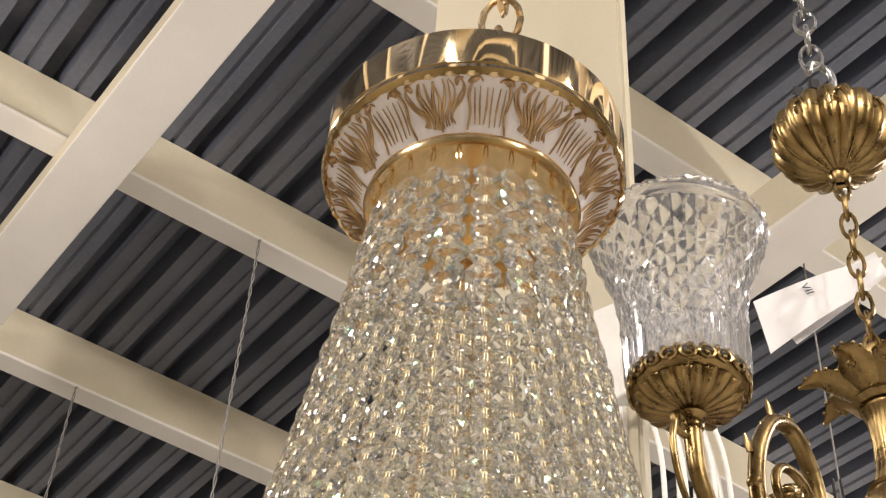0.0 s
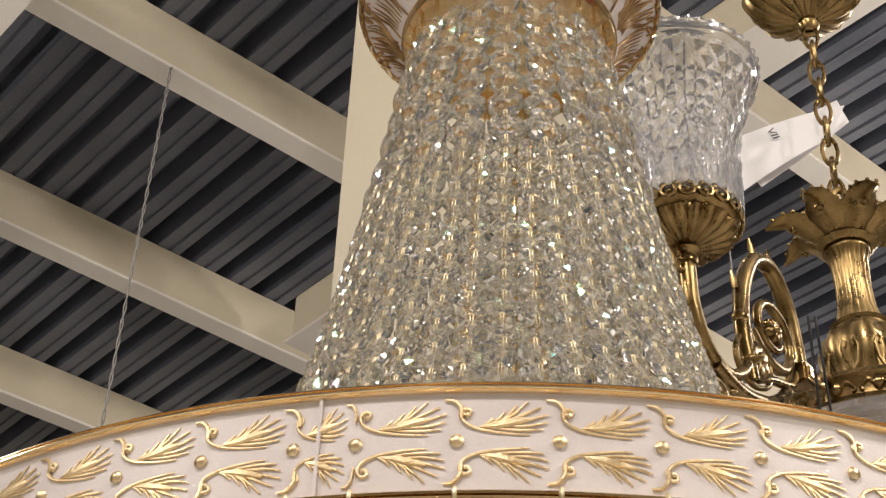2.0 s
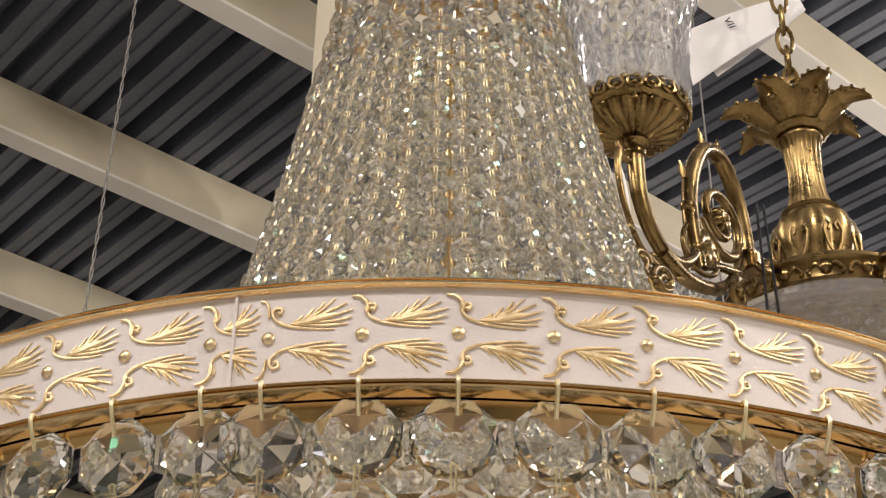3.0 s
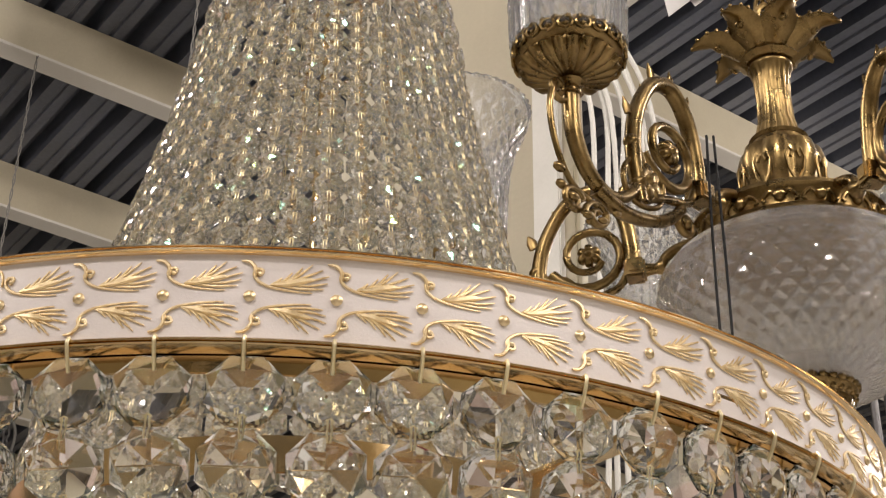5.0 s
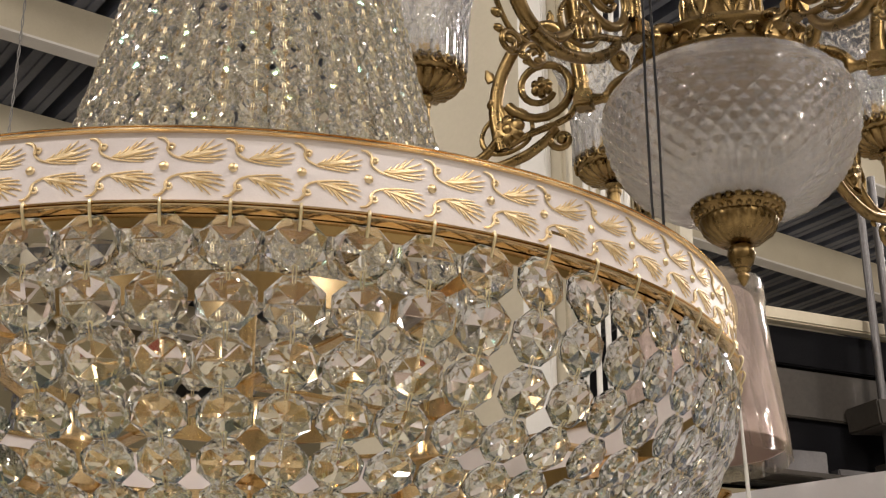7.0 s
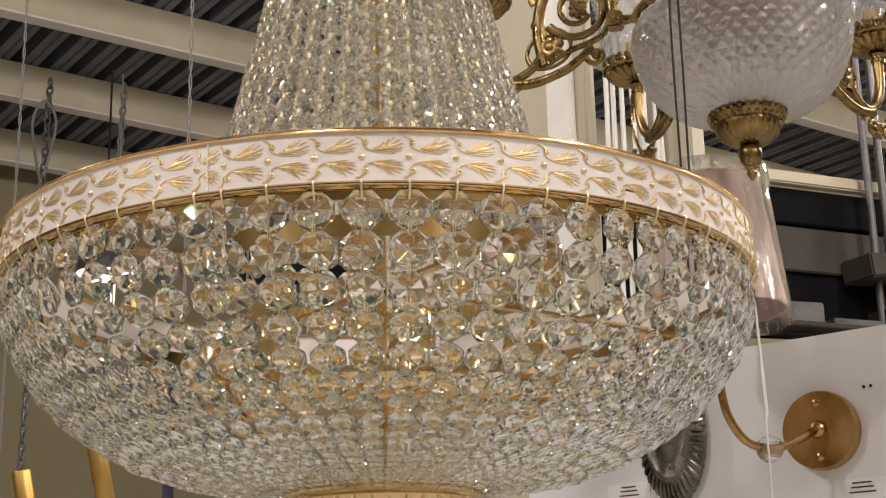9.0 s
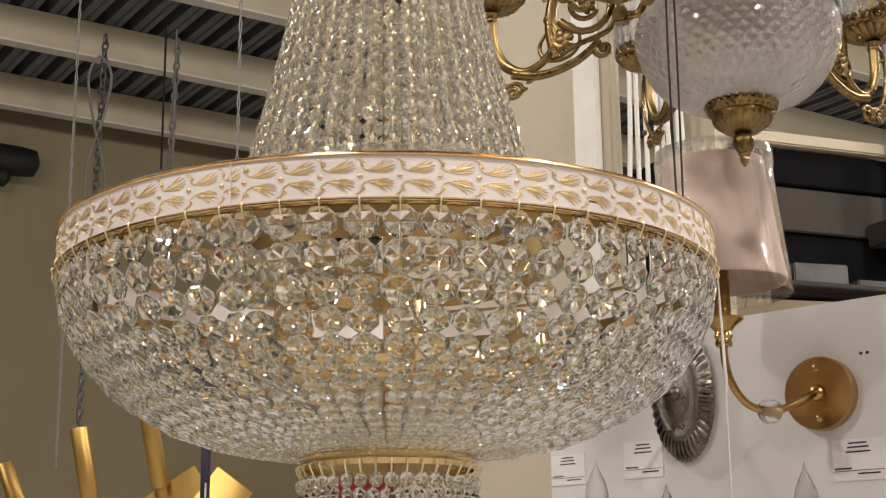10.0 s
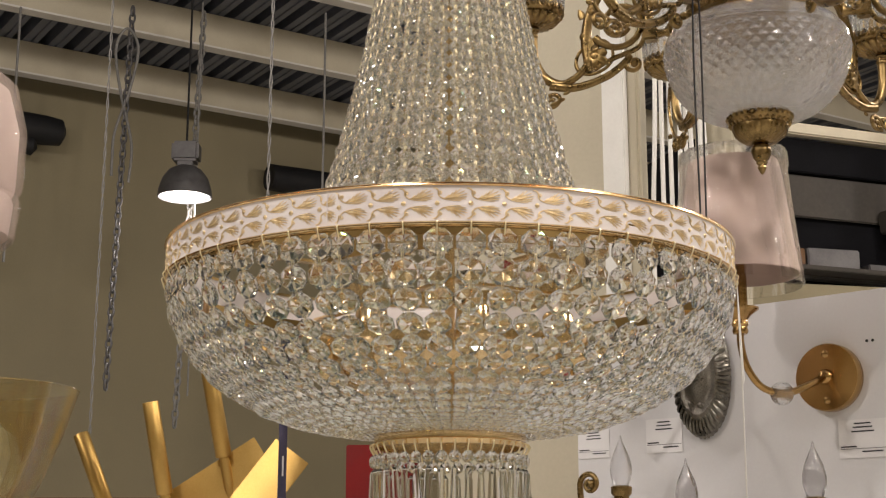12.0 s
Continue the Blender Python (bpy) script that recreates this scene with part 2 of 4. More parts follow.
def ring_at(radius, angle, z, tilt=0.0):
    """A piece's pose on a circle round the axis, facing outwards along its own -y; angle 0 faces the camera."""
    return Matrix.Translation((radius * math.sin(angle), -radius * math.cos(angle), z)) @ Matrix.Rotation(angle, 4, "Z") @ Matrix.Rotation(tilt, 4, "X")


# ---------------------------------------------------------------- the hall
bm = bmesh.new()
box(bm, (26, 26, 0.2), (0, 0, FLOOR - 0.1))
structure("floor", bm, FLOORING, "pale polished concrete shop floor", "floor", m=pose(0, 0, 0, 0, 0, 32))

# the roof deck: trapezoid ribs that run across the purlins
bm = bmesh.new()
pitch, depth = 0.225, 0.125
prof = []
x = -13.0
while x < 13.0:
    prof += [(x, depth), (x + 0.062, depth), (x + 0.078, 0), (x + 0.134, 0), (x + 0.140, 0.012), (x + 0.154, 0.012), (x + 0.160, 0), (x + 0.209, 0)]
    x += pitch
lo = [bm.verts.new((px, -13, pz)) for px, pz in prof]
hi = [bm.verts.new((px, 13, pz)) for px, pz in prof]
for i in range(len(prof) - 1):
    bm.faces.new((lo[i], lo[i + 1], hi[i + 1], hi[i]))
box(bm, (26, 26, 0.05), (0, 0, depth + 0.06))
structure("ceiling", bm, DECK, "dark galvanised trapezoidal roof deck", "ceiling", m=pose(0, 0, CEIL, 0, 0, 32))


def steel_beam(name, start, length, height, width, web, flange_paint, label, m):
    """A rolled beam: web and two flanges, the lower one coloured paler, as lit."""
    t = 0.016
    beam = thing(name, m, label, "steel beam", "roof beams")
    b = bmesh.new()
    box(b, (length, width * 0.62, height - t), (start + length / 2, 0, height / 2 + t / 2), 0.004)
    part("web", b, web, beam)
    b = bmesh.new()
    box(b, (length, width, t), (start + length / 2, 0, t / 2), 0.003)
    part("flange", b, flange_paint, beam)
    return beam


purlin_places = [3.77 + 1.45 * k for k in range(-8, 6)]
first = None
for n in purlin_places:
    at = hall(0, n, PURLIN_Z)
    m = Matrix.Translation(at) @ Matrix.Rotation(HALL, 4, "Z")
    if first is None:
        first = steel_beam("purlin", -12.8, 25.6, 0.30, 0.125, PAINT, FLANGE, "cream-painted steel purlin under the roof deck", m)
        tagged(first, group="purlins")
    else:
        copy_thing(first, m)
first = None
for mm in (0.74, 3.02):
    at = hall(mm, 0, 3.7)
    m = Matrix.Translation(at) @ Matrix.Rotation(HALL + math.pi / 2, 4, "Z")
    if first is None:
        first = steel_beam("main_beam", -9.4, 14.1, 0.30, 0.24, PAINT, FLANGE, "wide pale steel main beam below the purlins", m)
        tagged(first, group="main beams")
    else:
        copy_thing(first, m)


def hall_wall(name, m0, n0, m1, n1, label):
    a, b = hall(m0, n0), hall(m1, n1)
    d = b - a
    bm = bmesh.new()
    box(bm, (d.length, 0.2, CEIL - FLOOR + 0.2), (0, 0, (CEIL + FLOOR) / 2))
    structure(name, bm, WALL, label, "wall", m=Matrix.Translation((a + b) / 2) @ Matrix.Rotation(math.atan2(d.y, d.x), 4, "Z"))


hall_wall("wall_north", -12.5, 11.7, 12.5, 11.7, "ochre-painted hall wall behind the display")
hall_wall("wall_south", -12.5, -9.5, 12.5, -9.5, "ochre-painted hall wall")
hall_wall("wall_east", 11.0, -9.5, 11.0, 11.7, "ochre-painted hall wall")
hall_wall("wall_west", -9.5, -9.5, -9.5, 11.7, "ochre-painted hall wall")

# frame of the display wall: x along it, -y towards the room
PANEL_TURN = -41.0
DISPLAY = pose(0.579, 0.842, 0, 0, 0, PANEL_TURN)


def on_panel(s, off, z):
    return DISPLAY @ pose(s, -off, z)


bm = bmesh.new()
box(bm, (1.6, 0.018, 2.0), (0.33, 0.009, 0.145 - 1.0), 0.002)
structure("display_panel", bm, PANEL, "white laminate display wall panel", "panel", m=DISPLAY)

# column behind the chandelier, with a cable duct on its face
bm = bmesh.new()
box(bm, (0.490, 0.03, CEIL - FLOOR), (-0.020, 0.015, (CEIL + FLOOR) / 2), 0.006)
COLM = pose(0.190, 1.412, 0, 0, 0, PANEL_TURN)
structure("column", bm, COLUMN, "beige painted square column", "column", m=COLM)
bm = bmesh.new()
box(bm, (0.048, 0.016, 1.45 - FLOOR), (0, 0, (1.45 + FLOOR) / 2), 0.002)
structure("trim", bm, PLASTIC, "white plastic cable duct on the column", "cable duct", m=COLM @ pose(0.178, -0.008, 0))

# second post and the boards that close the view beyond the panel
bm = bmesh.new()
box(bm, (0.085, 0.05, 0.85 - FLOOR), (0, 0.025, (0.85 + FLOOR) / 2), 0.004)
structure("post", bm, COLUMN, "narrow beige post behind the display panel", "post", m=on_panel(-0.395, -0.36, 0))


# ---------------------------------------------------------------- crystal chandelier
RING_R = 0.25
STEP = 0.09873
A3 = -0.1466          # angle of the fourth stud of the band


def stud_angle(k):
    return A3 + (k - 3) * STEP


def crystal_mesh(name, a, thick, belt=0.62, rise=0.74, material=None):
    """An octagonal cut stone in the xz plane: thin girdle, a belt of steep facets and a flat star in the middle, on both sides."""
    bm = bmesh.new()
    g = thick * 0.09

    def ring(r, y, off):
        return [bm.verts.new((r * math.cos(2 * math.pi * (k + off) / 8), y, r * math.sin(2 * math.pi * (k + off) / 8))) for k in range(8)]
    r = a / math.cos(math.pi / 8)
    front, back = ring(r, -g, 0.5), ring(r, g, 0.5)
    for k in range(8):
        bm.faces.new((front[k], front[(k + 1) % 8], back[(k + 1) % 8], back[k]))
    for side, y in ((front, -thick / 2), (back, thick / 2)):
        mid = ring(a * belt, y * rise, 0.0)
        tip = bm.verts.new((0, y, 0))
        for k in range(8):
            j = (k + 1) % 8
            bm.faces.new((side[k], side[j], mid[j]))
            bm.faces.new((mid[k], side[k], mid[j]))
            bm.faces.new((mid[k], mid[j], tip))
    return finish(name, bm, material or CRYSTAL, False)


chandelier = thing("crystal_chandelier", (0, 0, 0), "gilt basket chandelier with clear crystal strands and white enamel band", "chandelier")


SHAPES = {}


def gathered():
    return {"co": [], "faces": [], "n": 0}


def add_mesh(acc, me, m):
    """Notes a copy of a mesh for one joined part."""
    if me.name not in SHAPES:
        SHAPES[me.name] = (np.array([v.co[:] for v in me.vertices]), [tuple(p.vertices) for p in me.polygons])
    co, faces = SHAPES[me.name]
    m = np.array(m)
    acc["co"].append(co @ m[:3, :3].T + m[:3, 3])
    acc["faces"].extend(tuple(k + acc["n"] for k in f) for f in faces)
    acc["n"] += len(co)


def joined(name, acc, material, parent):
    me = bpy.data.meshes.new(name)
    me.from_pydata(np.concatenate(acc["co"]).tolist(), [], acc["faces"])
    me.materials.append(material)
    return tagged(put(name, me, parent), kind="stuff")


# band with its gilt mouldings
bm = bmesh.new()
lathe(bm, [(RING_R, -0.0135), (RING_R, 0.0135), (RING_R - 0.003, 0.0135), (RING_R - 0.003, -0.0135)], 192, closed=True)
band = part("band", bm, ENAMEL, chandelier, "white enamel band with raised gilt leaves")
for z0, s in ((0.0135, 1), (-0.0135, -1)):
    bm = bmesh.new()
    lathe(bm, [(RING_R - 0.004, z0), (RING_R + 0.0014, z0), (RING_R + 0.0022, z0 + s * 0.0006), (RING_R + 0.0020, z0 + s * 0.0012),
               (RING_R + 0.0010, z0 + s * 0.0014), (RING_R + 0.0020, z0 + s * 0.0018), (RING_R + 0.0018, z0 + s * 0.0023),
               (RING_R + 0.0004, z0 + s * 0.0027), (RING_R - 0.004, z0 + s * 0.0027)], 192, closed=True)
    part("moulding", bm, GOLD, chandelier, "polished gilt moulding")


def leaf_mesh(flip):
    """A gilt acanthus leaf in relief: a scroll, a stem and a fan of fronds."""
    p = STEP * RING_R
    bm = bmesh.new()

    def stroke(pts, w0, w1, wm=None):
        line = smooth_line([(x * p, 0, z * p * flip) for x, z in pts], 4)
        n = len(line) - 1
        rad = []
        for i in range(n + 1):
            u = i / n
            w = w0 + (w1 - w0) * u
            if wm:
                w += (wm - (w0 + w1) / 2) * math.sin(math.pi * u)
            rad.append(w * p)
        tube(bm, line, rad, 6, 0.9)
    stroke([(-0.37, 0.26), (-0.35, 0.32), (-0.41, 0.335), (-0.445, 0.28), (-0.41, 0.20), (-0.30, 0.135), (-0.12, 0.095), (0.06, 0.075), (0.20, 0.070)], 0.017, 0.008, 0.020)
    ball(bm, 0.030 * p, (-0.385 * p, 0, 0.275 * p * flip), 6, 5)
    # cupped blade under the fronds
    stroke([(-0.26, 0.145), (-0.10, 0.165), (0.06, 0.205), (0.20, 0.235)], 0.010, 0.022, 0.046)
    for base, mid, tip in (((-0.10, 0.13), (0.12, 0.115), (0.33, 0.125)), ((-0.04, 0.16), (0.18, 0.160), (0.37, 0.200)),
                           ((-0.02, 0.18), (0.17, 0.220), (0.38, 0.285)), ((-0.06, 0.18), (0.12, 0.270), (0.31, 0.360)),
                           ((-0.10, 0.17), (0.04, 0.275), (0.19, 0.420)), ((-0.14, 0.16), (-0.02, 0.250), (0.08, 0.380)),
                           ((-0.20, 0.15), (-0.10, 0.220), (-0.03, 0.310)), ((-0.25, 0.15), (-0.19, 0.185), (-0.14, 0.240))):
        stroke([base, mid, tip], 0.011, 0.008, 0.0165)
    stroke([(0.36, 0.435), (0.45, 0.420), (0.515, 0.345), (0.525, 0.235)], 0.012, 0.020, 0.024)
    return finish("leaf", bm, GOLD_PAINT)


LEAF = {1: leaf_mesh(1), -1: leaf_mesh(-1)}
bm = bmesh.new()
lathe(bm, [(0.0016, 0), (0.0018, 0.0006), (0.0013, 0.0011), (0.0004, 0.0014), (0.0, 0.0014)], 10)
STUD = finish("stud", bm, GOLD_PAINT)
bm = bmesh.new()
tube(bm, smooth_line([(0, -0.0035, 0.004), (0, -0.0045, 0.001), (0, -0.0035, -0.003), (0, -0.001, -0.009), (0, 0.001, -0.013)], 3), 0.0009, 6)
tube(bm, smooth_line([(0, -0.0035, 0.004), (0, -0.001, 0.0035), (0, 0.001, 0.003)], 3), 0.0007, 6)
HOOK = finish("hook", bm, PIN)
for k in range(1, 65):
    a = stud_angle(k)
    put("stud", STUD, chandelier, ring_at(RING_R, a, 0) @ pose(0, 0, 0, 90))
    put("hook", HOOK, chandelier, ring_at(RING_R + 0.0002, a, -0.0158) @ Matrix.Diagonal((0.66, 0.70, 0.56, 1)))
    wide = 1.0 if k < 64 else 0.6
    mid = stud_angle(k + (0.5 if k < 64 else 0.3))
    for flip in (1, -1):
        put("leaf", LEAF[flip], chandelier, ring_at(RING_R + 0.0002, mid, 0) @ Matrix.Diagonal((wide * 1.05, 1, 1.06, 1)))
# inner rim that carries the hooks
bm = bmesh.new()
lathe(bm, [(RING_R - 0.0045, -0.010), (RING_R - 0.0055, -0.010), (RING_R - 0.0062, -0.0215), (RING_R - 0.0050, -0.0215)], 192, closed=True)
part("inner_rim", bm, MIRROR_GOLD, chandelier, "polished gilt rim under the band")
# seam of the band
bm = bmesh.new()
box(bm, (0.0010, 0.0006, 0.027), (0, 0, 0), 0.0002)
part("seam", bm, ENAMEL, chandelier, m=ring_at(RING_R + 0.0008, stud_angle(0.62), 0))

# ---- bowl of octagonal stones under the band
BOWL = [(0.2475, -0.016), (0.2465, -0.040), (0.2385, -0.061), (0.226, -0.080), (0.209, -0.098), (0.189, -0.113), (0.165, -0.1255),
        (0.139, -0.1350), (0.113, -0.1405), (0.089, -0.1440), (0.070, -0.1460)]


def along(profile, s):
    """Point and slope at the length s along a profile."""
    for (r0, z0), (r1, z1) in zip(profile, profile[1:]):
        d = math.hypot(r1 - r0, z1 - z0)
        if s <= d:
            u = s / d
            return r0 + (r1 - r0) * u, z0 + (z1 - z0) * u, math.atan2(r1 - r0, -(z1 - z0))
        s -= d
    return None


STONE = {}


def stone(mm):
    if mm not in STONE:
        STONE[mm] = crystal_mesh("stone", mm * 0.000480, mm * (0.00034 if mm > 16 else 0.00042), 0.84 if mm > 16 else 0.70, 0.56 if mm > 16 else 0.68)
    return STONE[mm]


rng = random.Random(7)
rest, pins = gathered(), gathered()
pin_one = bmesh.new()
tube(pin_one, [(0.0005, 0, 0.0032), (0.0007, 0, 0.0), (0.0004, 0, -0.0034)], 0.00032, 5)
tube(pin_one, [(-0.0005, 0, 0.0032), (-0.0007, 0, 0.0), (-0.0004, 0, -0.0034)], 0.00032, 5)
tube(pin_one, [(-0.0011, 0, 0.0030), (0.0, -0.0003, 0.0036), (0.0011, 0, 0.0030)], 0.00032, 5)
PINM = finish("pin", pin_one, PIN)
s, row, singles = 0.012, 0, 0
while True:
    at = along(BOWL, s)
    if at is None:
        break
    r, z, slope = at
    mm = max(9, min(23, round(2 * math.pi * r / 64 * 1000 * 0.96)))
    here = along(BOWL, s + mm * 0.00046)
    for k in range(1, 65):
        a = stud_angle(k) + rng.uniform(-0.004, 0.004)
        pinm = ring_at(r, a, z, -slope)
        if here:
            add_mesh(pins, PINM, ring_at(here[0], a, here[1], -here[2]))
        m = pinm @ pose(0, 0, 0, rng.gauss(0, 2.5), rng.gauss(0, 1.5), rng.gauss(0, 3 if mm > 17 else 9)) @ Matrix.Diagonal((1, 1, 0.93, 1))
        if row < 9 and abs(a - 0.02) < 1.62 and singles < 300:
            put("stone", stone(mm), chandelier, m)
            singles += 1
        else:
            add_mesh(rest, stone(mm), m)
    s += mm * 0.00091 + 0.0002
    row += 1
joined("stone_cover", rest, CRYSTAL, chandelier)
joined("wirework", pins, PIN, chandelier)

# ---- tall cone of strands above the band
CONE = [(0.0500, 0.374), (0.0545, 0.345), (0.0600, 0.305), (0.0665, 0.268), (0.0735, 0.235), (0.0795, 0.202), (0.0870, 0.168),
        (0.0950, 0.135), (0.1025, 0.105), (0.1100, 0.078), (0.1165, 0.050), (0.1215, 0.022), (0.1235, 0.004)]
BEAD = crystal_mesh("bead", 0.5, 0.44, 0.62, 0.72, BEAD_GLASS)
MAIN = 24
rest, pins = gathered(), gathered()
singles = 0
LOWER = 46
for c in range(MAIN + LOWER):
    upper = c < MAIN
    a0 = 2 * math.pi * (c + 0.175) / MAIN if upper else 2 * math.pi * (c - MAIN + 0.4) / LOWER
    front = abs((a0 + math.pi) % (2 * math.pi) - math.pi)
    s = 0.0180 if upper else 0.128
    while True:
        at = along(CONE, s)
        if at is None or (upper and s > 0.120):
            break
        r, z, slope = at
        a = a0 + rng.uniform(-0.01, 0.01)
        size = 2 * math.pi * r / MAIN * 0.92 if upper else min(0.0142, 2 * math.pi * r / LOWER * 0.93)
        m = ring_at(r, a, z, 0.0) @ pose(0, 0, 0, rng.gauss(0, 4), rng.gauss(0, 3), rng.gauss(0, 6)) @ Matrix.Diagonal((size * 1.05, size, size * 1.03, 1))
        if front < 1.05 and singles < 300:
            put("bead", BEAD, chandelier, m)
            singles += 1
        else:
            add_mesh(rest, BEAD, m)
        nxt = along(CONE, s + size * 0.57)
        if nxt:
            add_mesh(pins, PINM, ring_at(nxt[0] + 0.0008, a, nxt[1], -nxt[2]))
        s += size * 1.14
joined("bead_cover", rest, BEAD_GLASS, chandelier)
joined("wirework", pins, PIN, chandelier)

# ---- crown at the top of the cone
bm = bmesh.new()
lathe(bm, [(0.0520, 0.378), (0.0560, 0.376), (0.0575, 0.379), (0.0565, 0.383), (0.0530, 0.392), (0.0490, 0.392)], 96, closed=True)
part("inner_ring", bm, GOLD, chandelier, "polished gilt ring with strand hooks")


def crown_disp(a, i, r, z):
    u = (a * 8 / (2 * math.pi)) % 1.0
    return 0.0005 * math.sin(a * 96) * (1 if 0.2 < u < 0.8 else 0.4) if 0 < i < 9 else 0


bm = bmesh.new()
lathe(bm, [(0.0565 + 0.0222 * u, 0.381 + 0.0195 * u + 0.0035 * math.sin(math.pi * u)) for u in [i / 9 for i in range(10)]]
      + [(0.0787, 0.410), (0.056, 0.396)], 288, crown_disp, closed=True)
part("leaf_ring", bm, ENAMEL, chandelier, "white acanthus relief with gilt ribs")


def crown_rib(pts, w0, w1):
    """A gilt rib on the sloping ring; points are (angle in degrees, share of the slope)."""
    bm = bmesh.new()
    line = []
    for ang, u in pts:
        a = radians(ang)
        r, z = 0.0565 + 0.0222 * u, 0.381 + 0.0195 * u + 0.0035 * math.sin(math.pi * u) - 0.0006
        line.append((r * math.sin(a), -r * math.cos(a), z))
    line = smooth_line(line, 4)
    n = len(line) - 1
    tube(bm, line, [(w0 + (w1 - w0) * abs(2 * i / n - 0.9)) for i in range(n + 1)], 6)
    return finish("rib", bm, PATINA)


ribs = []
rngr = random.Random(11)


def rough_rib(pts, w0, w1):
    """A rib drawn by hand: its bends and its width wander a little."""
    q = 1 + rngr.uniform(-0.2, 0.25)
    ribs.append(crown_rib([(ang + rngr.uniform(-0.35, 0.35), u + rngr.uniform(-0.02, 0.02)) for ang, u in pts], w0 * q, w1 * q))


for x in (-5.8, -3.5, -1.2, 1.2, 3.5, 5.8):
    rough_rib([(x, 0.12), (x * 1.04, 0.42), (x * 1.10, 0.76)], 0.0006, 0.0003)
for sgn in (-1, 1):
    # the lobe that curls over the middle panel
    rough_rib([(sgn * 9.0, 0.05), (sgn * 8.0, 0.30), (sgn * 8.6, 0.60), (sgn * 7.4, 0.86), (sgn * 4.4, 0.94), (sgn * 3.2, 0.86)], 0.0010, 0.0006)
    rough_rib([(sgn * 8.6, 0.84), (sgn * 6.6, 0.93), (sgn * 4.2, 0.95)], 0.0022, 0.0006)
    # a fan of bent ribs out of the foot between two panels
    for d in (1.2, 3.6, 6.0, 8.4, 10.8, 13.0):
        sway = 1.6 * math.sin(d)
        rough_rib([(sgn * (22.5 - 0.58 * d), 0.06 + 0.008 * d), (sgn * (22.5 - 0.50 * d), 0.28), (sgn * (22.5 - 0.80 * d - 0.6), 0.52),
                   (sgn * (22.5 - 0.98 * d + 0.4 * sway), 0.74), (sgn * (22.5 - 0.88 * d + sway), 0.93)], 0.0008, 0.0004)
    rough_rib([(sgn * 13.5, 0.80), (sgn * 12.6, 0.92), (sgn * 10.8, 0.94)], 0.0018, 0.0006)
for k in range(8):
    for rib in ribs:
        put("rib", rib, chandelier, Matrix.Rotation(radians(45 * k + 1.5), 4, "Z"))


def wavy(a, i, r, z):
    return 0.0007 * math.sin(a * 46) if i in (1, 2) else (0.00030 * math.sin(a * 11) * math.sin(a * 4 + 1) + 0.00006 * math.sin(a * 31 + 2) if i in (7, 8, 9) else 0)


bm = bmesh.new()
lathe(bm, [(0.0775, 0.4085), (0.0788, 0.3995), (0.0800, 0.3985), (0.0812, 0.4003), (0.0820, 0.4028), (0.0814, 0.4060), (0.0817, 0.4066), (0.0818, 0.4075), (0.0818, 0.4318),
           (0.0818, 0.4326), (0.0812, 0.4334), (0.0790, 0.4334), (0.0785, 0.428), (0.0785, 0.412)], 180, wavy, closed=True)
put("crown_drum", finish("crown_drum", bm, MIRROR_GOLD, True, 20), chandelier, None, "mirror-polished gilt drum of the crown")
bm = bmesh.new()
lathe(bm, [(0.0, 0.427), (0.0790, 0.427), (0.0790, 0.430), (0.03, 0.4315), (0.018, 0.440), (0.008, 0.446), (0.0, 0.446)], 64)
part("crown_plate", bm, GOLD, chandelier)
bm = bmesh.new()
lathe(bm, [(0.0, 0.386), (0.056, 0.386), (0.056, 0.389), (0.0, 0.389)], 48)
part("strand_plate", bm, GOLD, chandelier)
bm = bmesh.new()
ball(bm, 0.0012, (0, -0.0006, 0.0095), 8, 6)
for x in (-0.0012, 0.0012):
    tube(bm, [(0.0, 0, 0.0088), (x * 0.6, 0, 0.0045), (x, 0, 0.0005), (x * 0.7, 0, -0.0035)], 0.00045, 6)
CROWN_HOOK = finish("crown_hook", bm, GOLD)
for c in range(MAIN):
    a = 2 * math.pi * (c + 0.175) / MAIN
    put("strand_hook", CROWN_HOOK, chandelier, ring_at(0.0512, a, 0.3725))

# hanging loop and chain
bm = bmesh.new()
tube(bm, smooth_line([(-0.012, 0, 0.446), (-0.013, 0, 0.462), (-0.006, 0, 0.474), (0.006, 0, 0.478), (0.012, 0, 0.486), (0.006, 0, 0.497), (-0.004, 0, 0.500)], 5), [0.0042] * 31, 10)
part("hanger", bm, GOLD, chandelier)
bm = bmesh.new()
chain(bm, (0.004, 0, 4.3), (0.012, 0, 0.462), 0.022, 0.0022)
part("chain", bm, GOLD, chandelier, "gilt steel chain")

# frame inside the bowl
bm = bmesh.new()
lathe(bm, [(0.0, 0.436), (0.0045, 0.436), (0.0045, -0.143), (0.0, -0.143)], 16)
part("centre_rod", bm, GOLD, chandelier)
bm = bmesh.new()
lathe(bm, [(0.1265, -0.006), (0.1265, 0.008), (0.1250, 0.008), (0.1250, -0.006)], 96, closed=True)
part("strand_ring", bm, GOLD, chandelier, "gilt inner ring with drilled holes")
for k in range(4):
    bm = bmesh.new()
    box(bm, (0.126, 0.010, 0.0025), (0.187, 0, -0.0065), 0.0006)
    part("spoke", bm, GOLD, chandelier, m=Matrix.Rotation(radians(45 + 90 * k - 12), 4, "Z"))
    bm = bmesh.new()
    box(bm, (0.122, 0.008, 0.0025), (0.063, 0, -0.0065), 0.0006)
    part("spoke", bm, GOLD, chandelier, m=Matrix.Rotation(radians(45 + 90 * k - 12), 4, "Z"))
bm = bmesh.new()
